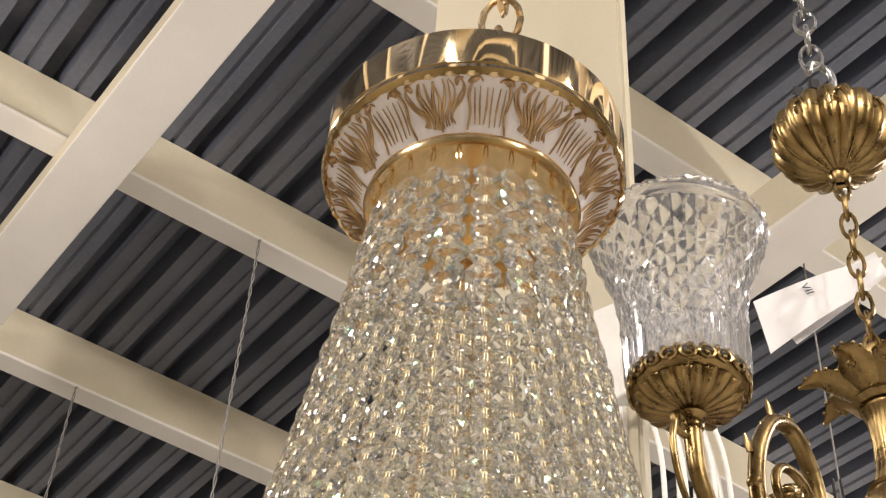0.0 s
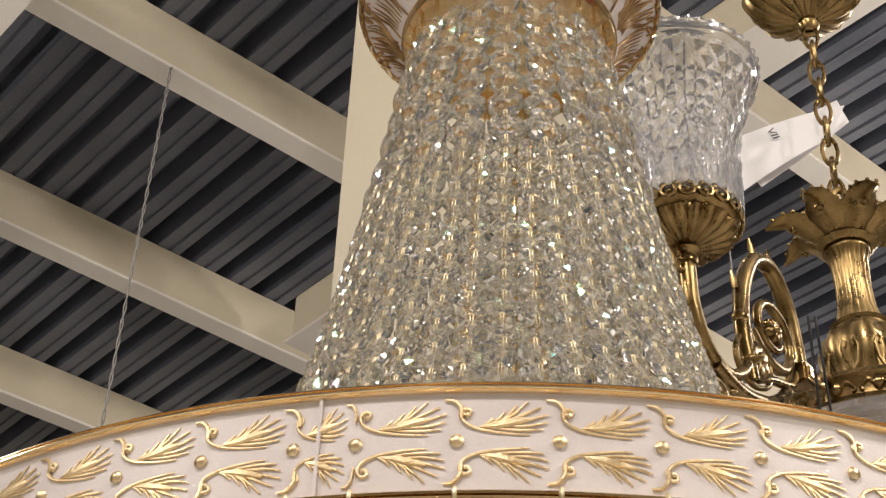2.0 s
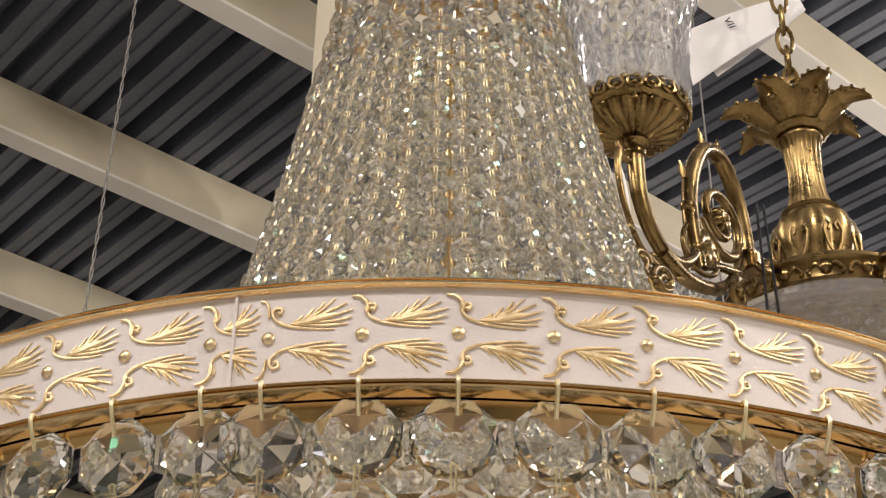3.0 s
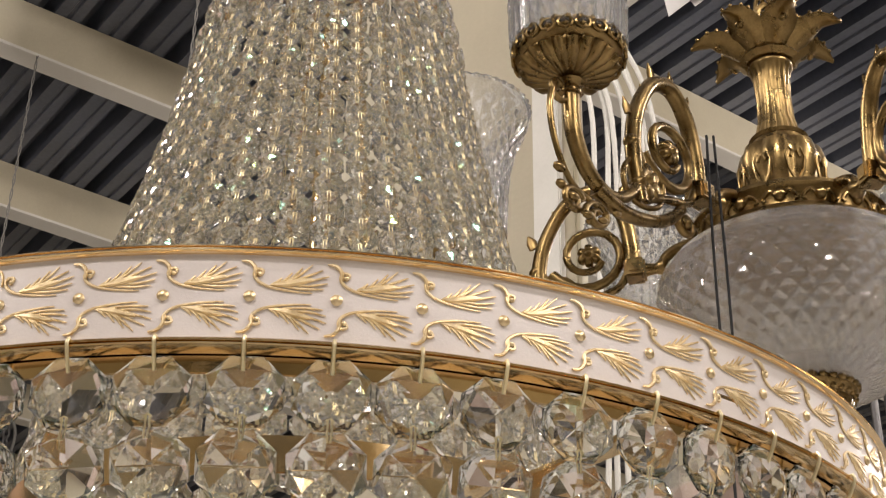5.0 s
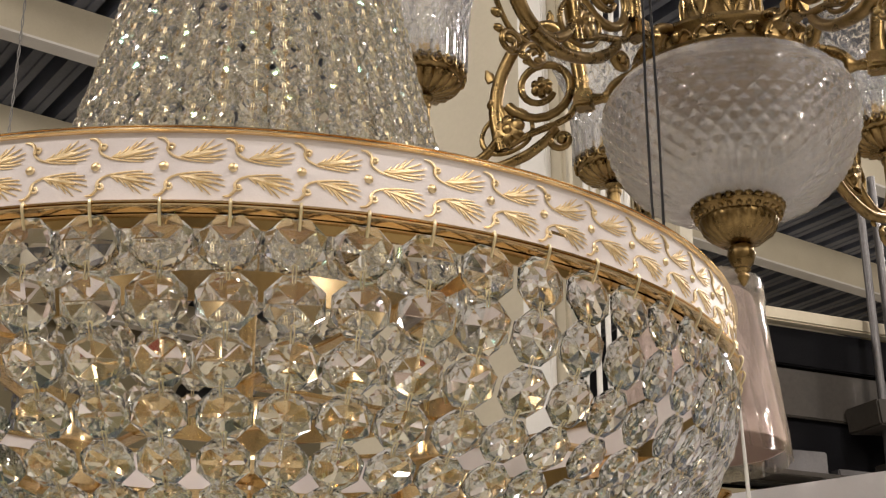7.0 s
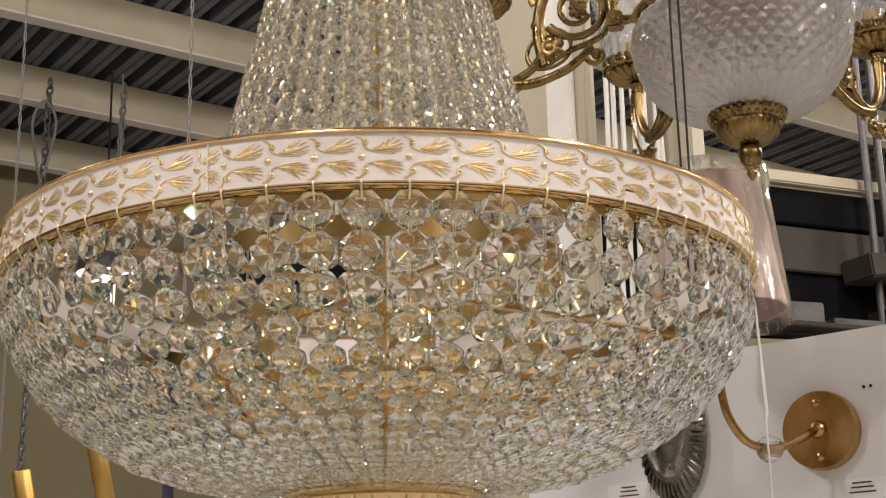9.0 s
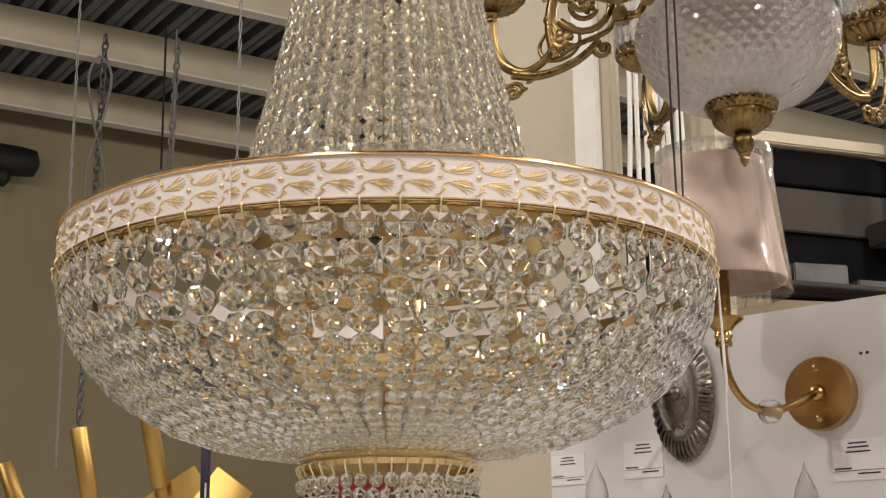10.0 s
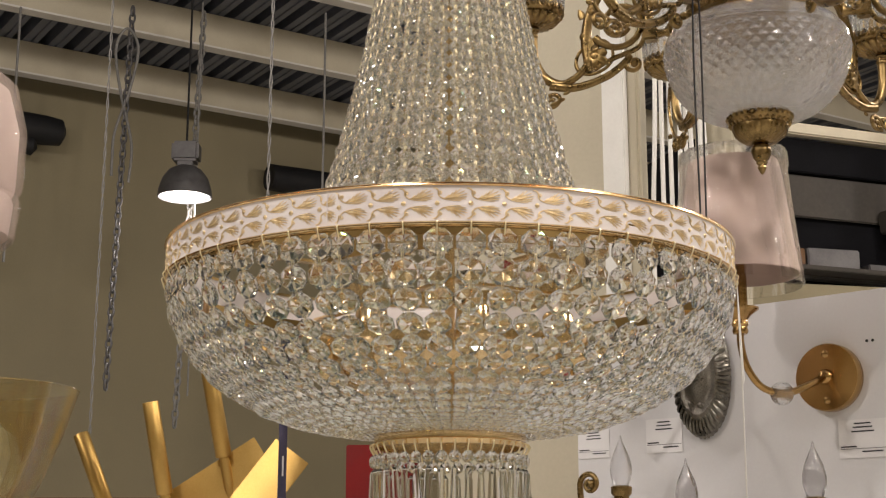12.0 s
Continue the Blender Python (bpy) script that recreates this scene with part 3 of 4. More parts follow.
lathe(bm, [(0.0, -0.100), (0.070, -0.100), (0.088, -0.097), (0.099, -0.089), (0.101, -0.084), (0.097, -0.083), (0.084, -0.090), (0.04, -0.093), (0.014, -0.082), (0.0, -0.080)], 96)
part("lamp_plate", bm, GOLD, chandelier, "gilt dish that carries the lamp holders")
for k in range(8):
    a = radians(45 * k + 9)
    holder = put("lamp_holder", None, chandelier, ring_at(0.112, a, -0.085))
    bm = bmesh.new()
    tube(bm, smooth_line([(0, 0.034, -0.004), (0, 0.018, -0.012), (0, 0.0, -0.008), (0, 0, 0.004)], 4), 0.0035, 8)
    part("arm", bm, GOLD, holder)
    bm = bmesh.new()
    lathe(bm, [(0.0, 0.002), (0.012, 0.003), (0.016, 0.008), (0.0155, 0.010), (0.0125, 0.007), (0.0, 0.006)], 24)
    part("cup", bm, GOLD, holder)
    bm = bmesh.new()
    lathe(bm, [(0.0, 0.007), (0.0125, 0.007), (0.0150, 0.012), (0.0140, 0.016), (0.0155, 0.020), (0.0140, 0.024), (0.0130, 0.034), (0.0105, 0.037), (0.0, 0.037)], 24)
    part("sleeve", bm, GOLD, holder)

# lower gilt ring with long drops
bm = bmesh.new()
lathe(bm, [(0.0655, -0.144), (0.0665, -0.146), (0.0665, -0.152), (0.0675, -0.153), (0.0665, -0.157), (0.0645, -0.157), (0.0645, -0.144)], 96, closed=True)
part("lower_ring", bm, GOLD, chandelier, "polished gilt ring holding the drops")
bm = bmesh.new()
lathe(bm, [(0.0, 0.0), (0.0030, -0.004), (0.0040, -0.040), (0.0056, -0.056), (0.0036, -0.068), (0.0, -0.074)], 6)
DROP = finish("drop", bm, CRYSTAL, False)
SMALL = crystal_mesh("small_stone", 0.0052, 0.006)
for k in range(38):
    a = 2 * math.pi * (k + 0.3) / 38
    put("hook", HOOK, chandelier, ring_at(0.0662, a, -0.1565) @ Matrix.Diagonal((0.8, 0.8, 0.6, 1)))
    put("small_stone", SMALL, chandelier, ring_at(0.0668, a, -0.1685) @ pose(0, 0, 0, rng.gauss(0, 4), 0, rng.gauss(0, 14)))
    put("drop", DROP, chandelier, ring_at(0.0668, a, -0.175) @ pose(0, 0, 0, rng.gauss(0, 2), rng.gauss(0, 2), rng.uniform(0, 60)))

# white cord tied to the band
cord = thing("cord", (0.253, -0.02, 0), "thin white cord hanging from the band", "cord")
bm = bmesh.new()
tube(bm, [(0, 0, -0.012), (0.001, 0, -0.10), (0.0005, 0, -0.2), (0.0, 0, -0.45)], 0.0007, 6)
part("thread", bm, PLASTIC, cord)
bm = bmesh.new()
tube(bm, [(0, 0, -0.012), (0.001, 0.001, -0.05), (0.002, 0.001, -0.098), (0.002, 0.001, -0.102)], [0.0005, 0.001, 0.0014, 0.0004], 6)
part("loose_end", bm, PLASTIC, cord)


# ---------------------------------------------------------------- brass chandelier with cut-glass shades
brass = thing("brass_chandelier", (0.379, 0.400, -0.009), "antique brass chandelier with cut-glass bowl and bell shades", "chandelier")


STEM_FROM = [0.288, 0.405, 0.446, 0.474, 0.516, 0.530, 0.642, 0.684, 0.868]
STEM_TO = [0.284, 0.378, 0.406, 0.436, 0.491, 0.516, 0.601, 0.631, 0.868]


def seat(ob):
    """Brings a part of the body to its height on the stem."""
    for v in ob.data.vertices:
        v.co.z = float(np.interp(v.co.z, STEM_FROM, STEM_TO))
    return ob


def flutes(n, amp, lo=0, hi=99):
    return lambda a, i, r, z: amp * abs(math.sin(a * n / 2)) if lo <= i <= hi else 0


def diamonds(n, amp, pitch, z0, z1):
    """Raised lozenges of a cut pattern between two heights."""
    def d(a, i, r, z):
        if not z0 <= z <= z1:
            return 0
        u, v = a * n / (2 * math.pi), z / pitch
        p, q = (u + v) % 1.0, (u - v) % 1.0
        return amp * 2 * min(p, 1 - p, q, 1 - q)
    return d


def beads_ring(bm, r, z, count, size, squash=(1, 1, 1)):
    for k in range(count):
        a = 2 * math.pi * k / count
        ball(bm, size, (r * math.cos(a), r * math.sin(a), z), 6, 5, squash)


# bowl and its fittings
outer = [(0.079, 0.446), (0.089, 0.441), (0.101, 0.430), (0.109, 0.415)]
for i in range(73):
    u = i / 72
    outer.append((0.112 * math.cos(u * 1.30) ** 0.85 if u < 1 else 0.030, 0.405 - 0.117 * math.sin(u * 1.52)))
inner = [(max(r - 0.004, 0.02), z + 0.002) for r, z in reversed(outer)]
bm = bmesh.new()
cut = diamonds(40, 0.0028, 0.019, 0.289, 0.396)
lathe(bm, outer + inner, 384, lambda a, i, r, z: cut(a, i, r, z) if i < len(outer) else 0, closed=True)
seat(put("glass_bowl", finish("glass_bowl", bm, FROST, True, 9), brass, None, "frosted cut-glass bowl with a diamond pattern"))
bm = bmesh.new()
lathe(bm, [(0.0, 0.443), (0.080, 0.443), (0.084, 0.446), (0.0825, 0.449), (0.0805, 0.451), (0.0805, 0.464), (0.083, 0.467), (0.0815, 0.471), (0.074, 0.474), (0.0, 0.476)], 96)
seat(part("collar", bm, BRASS, brass))
for k in range(16):
    a = 2 * math.pi * k / 16
    bm = bmesh.new()
    ball(bm, 0.0050, (0.0810 * math.cos(a), 0.0810 * math.sin(a), 0.4575), 8, 6, (1, 1, 1))
    for sgn in (-1, 1):
        pts = [(0.0812 * math.cos(a + sgn * w), 0.0812 * math.sin(a + sgn * w), 0.4575 + h) for w, h in ((0.04, 0.0), (0.09, 0.0035), (0.14, 0.001), (0.17, -0.0035), (0.14, -0.004))]
        tube(bm, smooth_line(pts, 3), 0.0016, 6)
    seat(part("collar_flower", bm, BRASS, brass, "raised flower scroll on the collar"))
# cap under the bowl with its pendant knob
bm = bmesh.new()
lathe(bm, [(0.0, 0.278), (0.036, 0.276), (0.0385, 0.271), (0.037, 0.267), (0.033, 0.264), (0.034, 0.261), (0.029, 0.252), (0.017, 0.243), (0.0085, 0.241)], 96, flutes(24, 0.0016, 6, 7))
part("bowl_cap", bm, BRASS, brass, m=pose(0, 0, 0.010))
bm = bmesh.new()
beads_ring(bm, 0.0372, 0.2745, 28, 0.0040)
beads_ring(bm, 0.0352, 0.2665, 28, 0.0030)
part("cap_beading", bm, BRASS, brass, m=pose(0, 0, 0.010))
bm = bmesh.new()
lathe(bm, [(0.0, 0.2445), (0.008, 0.243), (0.0062, 0.2405), (0.0105, 0.236), (0.0115, 0.230), (0.009, 0.222), (0.0065, 0.218), (0.0072, 0.2165),
           (0.0045, 0.213), (0.0055, 0.210), (0.0035, 0.206), (0.0018, 0.203), (0.0, 0.2015)], 32, flutes(12, 0.0007, 3, 5))
part("finial", bm, BRASS, brass, m=pose(0, 0, 0.012))

# stem, urn and flower crown
bm = bmesh.new()
lathe(bm, [(0.0, 0.474), (0.034, 0.474), (0.036, 0.479), (0.031, 0.484), (0.029, 0.492), (0.033, 0.506), (0.035, 0.516), (0.031, 0.524), (0.025, 0.527),
           (0.023, 0.532), (0.0, 0.533)], 72, flutes(8, 0.0035, 4, 7))
seat(part("urn", bm, BRASS, brass))
bm = bmesh.new()
for k in range(8):
    m = Matrix.Rotation(2 * math.pi * k / 8, 4, "Z") @ Matrix.Translation((0.0355, 0, 0.505))
    for s in (-1, 1):
        tube(bm, [m @ Vector((0.001 * abs(y), y, z)) for x, y, z in [(0, q[1] * s, q[2]) for q in
             [(0, 0.001, -0.014), (0, 0.006, -0.006), (0, 0.008, 0.004), (0, 0.005, 0.011), (0, 0.002, 0.008), (0, 0.004, 0.004)]]], 0.0014, 6)
seat(part("urn_leaves", bm, BRASS, brass, "raised acanthus leaves on the urn"))
bm = bmesh.new()
lathe(bm, [(0.0, 0.530), (0.024, 0.530), (0.0255, 0.534), (0.0190, 0.538), (0.0150, 0.560), (0.0138, 0.590), (0.0150, 0.620), (0.0175, 0.632), (0.0195, 0.634),
           (0.0195, 0.638), (0.017, 0.641), (0.0, 0.642)], 96, flutes(20, 0.0012, 3, 7))
seat(part("stem", bm, BRASS, brass, "fluted brass stem"))
bm = bmesh.new()
lathe(bm, [(0.0, 0.640), (0.021, 0.640), (0.026, 0.646), (0.024, 0.651), (0.015, 0.654), (0.0, 0.664)], 48, flutes(12, 0.001))
seat(part("crown_base", bm, BRASS, brass))


def petal():
    """One leaf of the flower crown: a cupped blade with a beaded rim and a rib."""
    bm = bmesh.new()
    rows = []
    for i in range(8):
        u = i / 7
        w = 0.0165 * math.sin(math.pi * min(1, 0.20 + 0.72 * u)) * (1 + 0.12 * math.cos(u * 14))
        x, z = 0.018 + 0.050 * u ** 1.25, 0.648 + 0.034 * u - 0.014 * max(0, u - 0.75) * 4
        rows.append([(x + 0.006 * abs(v) ** 2 * -1, w * v, z + 0.007 * v * v) for v in (-1, -0.5, 0, 0.5, 1)])
    for off in (0.0, 0.0022):
        vs = [[bm.verts.new((x, y, z - off)) for x, y, z in row] for row in rows]
        for a, b in zip(vs, vs[1:]):
            for k in range(4):
                bm.faces.new((a[k], a[k + 1], b[k + 1], b[k]))
    tube(bm, [row[2] for row in rows], 0.0016, 6)
    for row in rows[1:]:
        for k in (0, 4):
            ball(bm, 0.0019, row[k], 6, 5)
    ball(bm, 0.0042, rows[4][2], 8, 6)
    return finish("crown_leaf", bm, BRASS)


PETAL = petal()
for k in range(7):
    put("crown_leaf", PETAL, brass, pose(0, 0, -0.045) @ Matrix.Rotation(2 * math.pi * k / 7 + 0.25, 4, "Z"))

# chain and ceiling shell
bm = bmesh.new()
tube(bm, smooth_line([(0.008, 0, 0.660), (0.010, 0, 0.690), (0.004, 0, 0.712), (-0.006, 0, 0.706), (-0.008, 0, 0.68), (-0.006, 0, 0.660)], 4), 0.003, 8)
chain(bm, (0.0, 0.0, 0.872), (0.0, 0.0, 0.700), 0.0125, 0.0021)
seat(part("chain", bm, BRASS, brass, "dark brass link chain"))
bm = bmesh.new()
lathe(bm, [(0.0, 0.868), (0.008, 0.868), (0.011, 0.874), (0.010, 0.880), (0.016, 0.884), (0.030, 0.890), (0.044, 0.902), (0.053, 0.920), (0.055, 0.938), (0.050, 0.952), (0.030, 0.958), (0.0, 0.960)],
      108, flutes(18, 0.0055, 4, 9))
shell = part("shell_cup", bm, BRASS, brass, "fluted shell-shaped brass ceiling cup")
bm = bmesh.new()
for m in (Matrix.Identity(4),):
    tube(bm, [m @ Vector(p) for p in smooth_line([(0.036, 0.004, 0.893), (0.050, 0.007, 0.905), (0.059, 0.008, 0.925), (0.058, 0.003, 0.942), (0.056, -0.004, 0.936), (0.058, -0.002, 0.926)], 3)], 0.0018, 6)
    tube(bm, [m @ Vector(p) for p in smooth_line([(0.040, -0.004, 0.897), (0.053, -0.008, 0.912), (0.058, -0.010, 0.930), (0.055, -0.006, 0.946)], 3)], 0.0014, 6)
SCROLL = finish("shell_scroll", bm, BRASS)
for k in range(9):
    put("shell_scroll", SCROLL, brass, Matrix.Rotation(2 * math.pi * (k + 0.5) / 9, 4, "Z"))
bm = bmesh.new()
tube(bm, smooth_line([(0.0, 0, 0.955), (0.004, 0, 0.985), (0.012, 0.0, 1.010), (0.010, 0, 1.035), (-0.006, 0, 1.045), (-0.012, 0, 1.030)], 5), 0.0042, 10)
chain(bm, (-0.006, 0, 4.0), (-0.006, 0, 1.04), 0.020, 0.0024)
part("hanger", bm, CHROME, brass, "zinc hanging chain with a hook")
bm = bmesh.new()
tube(bm, smooth_line([(0.03, 0.0, 0.955), (0.028, -0.01, 0.972), (0.0, -0.012, 0.982), (-0.02, -0.006, 0.978), (-0.03, 0.0, 0.968)], 5), 0.0022, 8)
for x, z in ((-0.03, 0.985), (0.02, 0.990), (-0.012, 1.0)):
    box(bm, (0.010, 0.008, 0.016), (x, -0.008, z), 0.001)
part("terminal", bm, BLACK, brass, "black wire and clamp terminal")


# arms: built once, then set round the axis
def rod(bm, pts, r0, r1=None, n=5):
    line = smooth_line([(x, 0, z) for x, z in pts], n)
    r1 = r0 if r1 is None else r1
    tube(bm, line, [r0 + (r1 - r0) * i / (len(line) - 1) for i in range(len(line))], 8)


bm = bmesh.new()
rod(bm, [(0.283, 0.430), (0.283, 0.412), (0.281, 0.388), (0.270, 0.362), (0.250, 0.346), (0.228, 0.354), (0.216, 0.378), (0.222, 0.398)], 0.0064, 0.0042)
ball(bm, 0.0062, (0.224, 0, 0.401), 10, 8)
rod(bm, [(0.262, 0.348), (0.235, 0.336), (0.205, 0.337), (0.182, 0.350), (0.170, 0.362)], 0.0058, 0.0046)
tube(bm, spiral(0.165, 0.352, 0.012, 0.004, 1.3, -1.2), [0.0038 - 0.0001 * i for i in range(19)], 8)
ball(bm, 0.005, (0.165, 0, 0.352), 8, 6)
rod(bm, [(0.218, 0.350), (0.223, 0.392), (0.217, 0.430), (0.198, 0.462), (0.172, 0.470), (0.153, 0.448), (0.146, 0.415), (0.145, 0.395)], 0.0056, 0.0074)
rod(bm, [(0.300, 0.424), (0.306, 0.400), (0.300, 0.370), (0.284, 0.346), (0.262, 0.334)], 0.0026, 0.0020)
tube(bm, spiral(0.182, 0.407, 0.034, 0.013, -0.4, -1.35, 26), [0.0046 - 0.00006 * i for i in range(27)], 8)
tube(bm, spiral(0.296, 0.420, 0.011, 0.004, 2.8, 1.2, 14), 0.0022, 8)
tube(bm, spiral(0.213, 0.368, 0.0215, 0.0215, 0.0, 1.0, 24), 0.0022, 8)
rod(bm, [(0.149, 0.388), (0.160, 0.372), (0.190, 0.362), (0.214, 0.352)], 0.0034)
for (x, z), r, lean in (((0.226, 0.432), 0.007, 0.8), ((0.196, 0.474), 0.008, 0.9), ((0.172, 0.481), 0.007, 1.5), ((0.152, 0.470), 0.006, 2.2), ((0.208, 0.452), 0.005, 0.6)):
    tube(bm, [(x, 0, z - r), (x + 0.4 * r * math.cos(lean), 0, z), (x + 0.9 * r * math.cos(lean), 0, z + r)], [r * 0.5, r * 0.55, r * 0.12], 8, 0.5)
for i in range(9):
    u = i / 8
    x, z = 0.300 - 0.055 * u, 0.352 - 0.030 * math.sin(u * 2.4)
    ball(bm, 0.0046 - 0.0014 * u, (x, 0.002 * (-1) ** i, z), 8, 6, (1.3, 0.7, 0.8))
tube(bm, spiral(0.262, 0.326, 0.012, 0.003, 0.0, 1.4, 18), 0.0026, 8)
tube(bm, spiral(0.285, 0.334, 0.010, 0.003, 3.0, -1.3, 18), 0.0024, 8)


def drawn_in(bm):
    """Lifts the inner part of an arm and brings it nearer to the stem."""
    for v in bm.verts:
        w = min(1.0, max(0.0, (0.285 - v.co.x) / 0.08))
        v.co.x -= 0.014 * w
        v.co.z += 0.020 * w
    return bm


ARM = finish("arm", drawn_in(bm), BRASS, True, 62)

bm = bmesh.new()
lathe(bm, [(0.0, -0.0085), (0.0030, -0.0080), (0.0046, -0.0056), (0.0054, -0.0058), (0.0100, -0.0062), (0.0150, -0.0040), (0.0168, 0.0), (0.0150, 0.0040), (0.0100, 0.0062),
           (0.0054, 0.0058), (0.0046, 0.0056), (0.0030, 0.0080), (0.0, 0.0085)], 60, lambda a, i, r, z: -0.35 * r * (1 - abs(math.sin(a * 3))) ** 2 if 4 <= i <= 8 else 0)
ROSETTE = finish("rosette", bm, BRASS)

bm = bmesh.new()
box(bm, (0.018, 0.018, 0.018), (0.143, 0, 0.388), 0.002)
box(bm, (0.0105, 0.0205, 0.0105), (0.143, 0, 0.388), 0.001)
tube(bm, [(0.135, 0, 0.388), (0.126, 0, 0.388), (0.119, 0, 0.389)], [0.006, 0.0045, 0.008], 10)
rod(bm, [(0.120, 0.386), (0.118, 0.396), (0.108, 0.404), (0.092, 0.409), (0.076, 0.411)], 0.0045, 0.0055)
BLOCK = finish("bracket", drawn_in(bm), BRASS, True, 62)

bm = bmesh.new()
lathe(bm, [(0.0, -0.006), (0.0075, -0.004), (0.0085, 0.001), (0.0062, 0.005), (0.0105, 0.010), (0.0075, 0.013), (0.016, 0.0165), (0.027, 0.022), (0.0335, 0.031), (0.0345, 0.036),
           (0.038, 0.039), (0.0395, 0.044), (0.0385, 0.050), (0.0345, 0.052), (0.0335, 0.047), (0.0, 0.046)], 120, flutes(20, 0.0042, 6, 8))
CUP = finish("cup", bm, BRASS)
bm = bmesh.new()
beads_ring(bm, 0.0385, 0.0520, 28, 0.0034, (1, 1, 1.3))
for k in range(20):
    a = 2 * math.pi * k / 20
    c = Vector((0.0392 * math.cos(a), 0.0392 * math.sin(a), 0.0445))
    t = Vector((-math.sin(a), math.cos(a), 0))
    tube(bm, [c + t * 0.0052 * math.cos(w) + Vector((0.0012 * math.cos(a), 0.0012 * math.sin(a), 0.0068 * math.sin(w))) for w in [2 * math.pi * q / 8 for q in range(9)]], 0.0015, 5, cap=False)
    ball(bm, 0.0024, c, 6, 5)
CUP_RIM = finish("cup_rim", bm, BRASS)

SHADE_LINE = [(0.0400, 0.047), (0.0415, 0.053), (0.0425, 0.080), (0.0438, 0.105), (0.0468, 0.127), (0.0520, 0.146), (0.0580, 0.161), (0.0628, 0.172), (0.0650, 0.179), (0.0655, 0.184)]
outer = [(float(np.interp(z, [q[1] for q in SHADE_LINE], [q[0] for q in SHADE_LINE])), z) for z in [0.047 + 0.137 * i / 68 for i in range(69)]]
inner = [(r - 0.003, z) for r, z in reversed(outer)]
cut_a, cut_b = diamonds(22, 0.0017, 0.0195, 0.080, 0.168), flutes(28, 0.0016)


def shade_cut(a, i, r, z):
    if i >= len(outer):
        return 0
    rim = 0.0011 * math.sin(a * 44) if z > 0.181 else 0
    return (cut_b(a, i, r, z) if z < 0.078 else cut_a(a, i, r, z)) + rim


bm = bmesh.new()
lathe(bm, outer + inner, 208, shade_cut, closed=True)
SHADE = finish("shade", bm, CUT_GLASS, True, 9)
bm = bmesh.new()
lathe(bm, [(0.0, 0.046), (0.016, 0.046), (0.0165, 0.050), (0.013, 0.053), (0.013, 0.074), (0.011, 0.077), (0.0, 0.077)], 24)
HOLDER = finish("lamp_holder", bm, SATIN)
for k in range(6):
    turn = Matrix.Rotation(radians(221 + 60 * k), 4, "Z")
    arm = put("arm", ARM, brass, turn, "scrolled cast brass arm")
    put("rosette", ROSETTE, arm, pose(0.168, 0, 0.427, 90) @ Matrix.Diagonal((0.65, 0.65, 0.9, 1)))
    put("rosette", ROSETTE, arm, pose(0.2004, 0, 0.386, 90))
    put("bracket", BLOCK, arm)
    at, low = pose(0.283, 0, 0.424), pose(0.283, 0, 0.409)
    squat = at @ Matrix.Diagonal((1, 1, 0.70, 1))
    put("cup", CUP, arm, squat, "fluted brass cup")
    put("cup_rim", CUP_RIM, arm, squat)
    put("lamp_holder", HOLDER, arm, low)
    put("shade", SHADE, arm, low, "bell-shaped clear cut-glass shade")

# price sheet on the chain
sheet = thing("price_sheet", (0.372, 0.445, 0.770), "folded white paper price sheet hung on the chain", "price tag")
bm = bmesh.new()


def paper(bm, corners, bend):
    nx, ny = 10, 5
    a, b, c, d = [Vector(q) for q in corners]
    for off in (0.0, 0.0004):
        g = [[bm.verts.new((a.lerp(b, i / nx)).lerp(d.lerp(c, i / nx), j / ny) + Vector((0, -bend * math.sin(math.pi * i / nx) + off, 0.3 * bend * math.sin(math.pi * j / ny)))) for i in range(nx + 1)] for j in range(ny + 1)]
        for j in range(ny):
            for i in range(nx):
                bm.faces.new((g[j][i], g[j][i + 1], g[j + 1][i + 1], g[j + 1][i]))


paper(bm, [(-0.079, 0.0, -0.033), (0.054, 0.0, 0.040), (0.037, 0.004, -0.001), (-0.069, 0.0, -0.094)], 0.007)
part("sheet", bm, PAPER, sheet)
bm = bmesh.new()
paper(bm, [(-0.066, 0.008, -0.028), (0.052, 0.010, 0.056), (0.062, 0.012, 0.030), (-0.040, 0.009, -0.072)], -0.004)
part("sheet", bm, PAPER, sheet)
curve = bpy.data.curves.new("print", "FONT")
curve.body, curve.size, curve.extrude, curve.align_x, curve.align_y = "VII", 0.012, 0.00015, "CENTER", "CENTER"
curve.materials.append(INK)
txt = put("print", curve, sheet, pose(-0.029, -0.0078, -0.018, 90, 62, 0))


# ---------------------------------------------------------------- display wall things
def candle_bulb(parent, z, scale=1.0, material=BULB, label="frosted candle bulb"):
    bm = bmesh.new()
    lathe(bm, [(0.0, 0.0), (0.010 * scale, 0.0), (0.013 * scale, 0.008 * scale), (0.0165 * scale, 0.022 * scale), (0.0170 * scale, 0.032 * scale), (0.0135 * scale, 0.048 * scale),
               (0.0075 * scale, 0.062 * scale), (0.0030 * scale, 0.072 * scale), (0.0012 * scale, 0.080 * scale), (0.0, 0.083 * scale)], 24)
    return part("bulb", bm, material, parent, label, pose(0, 0, z))


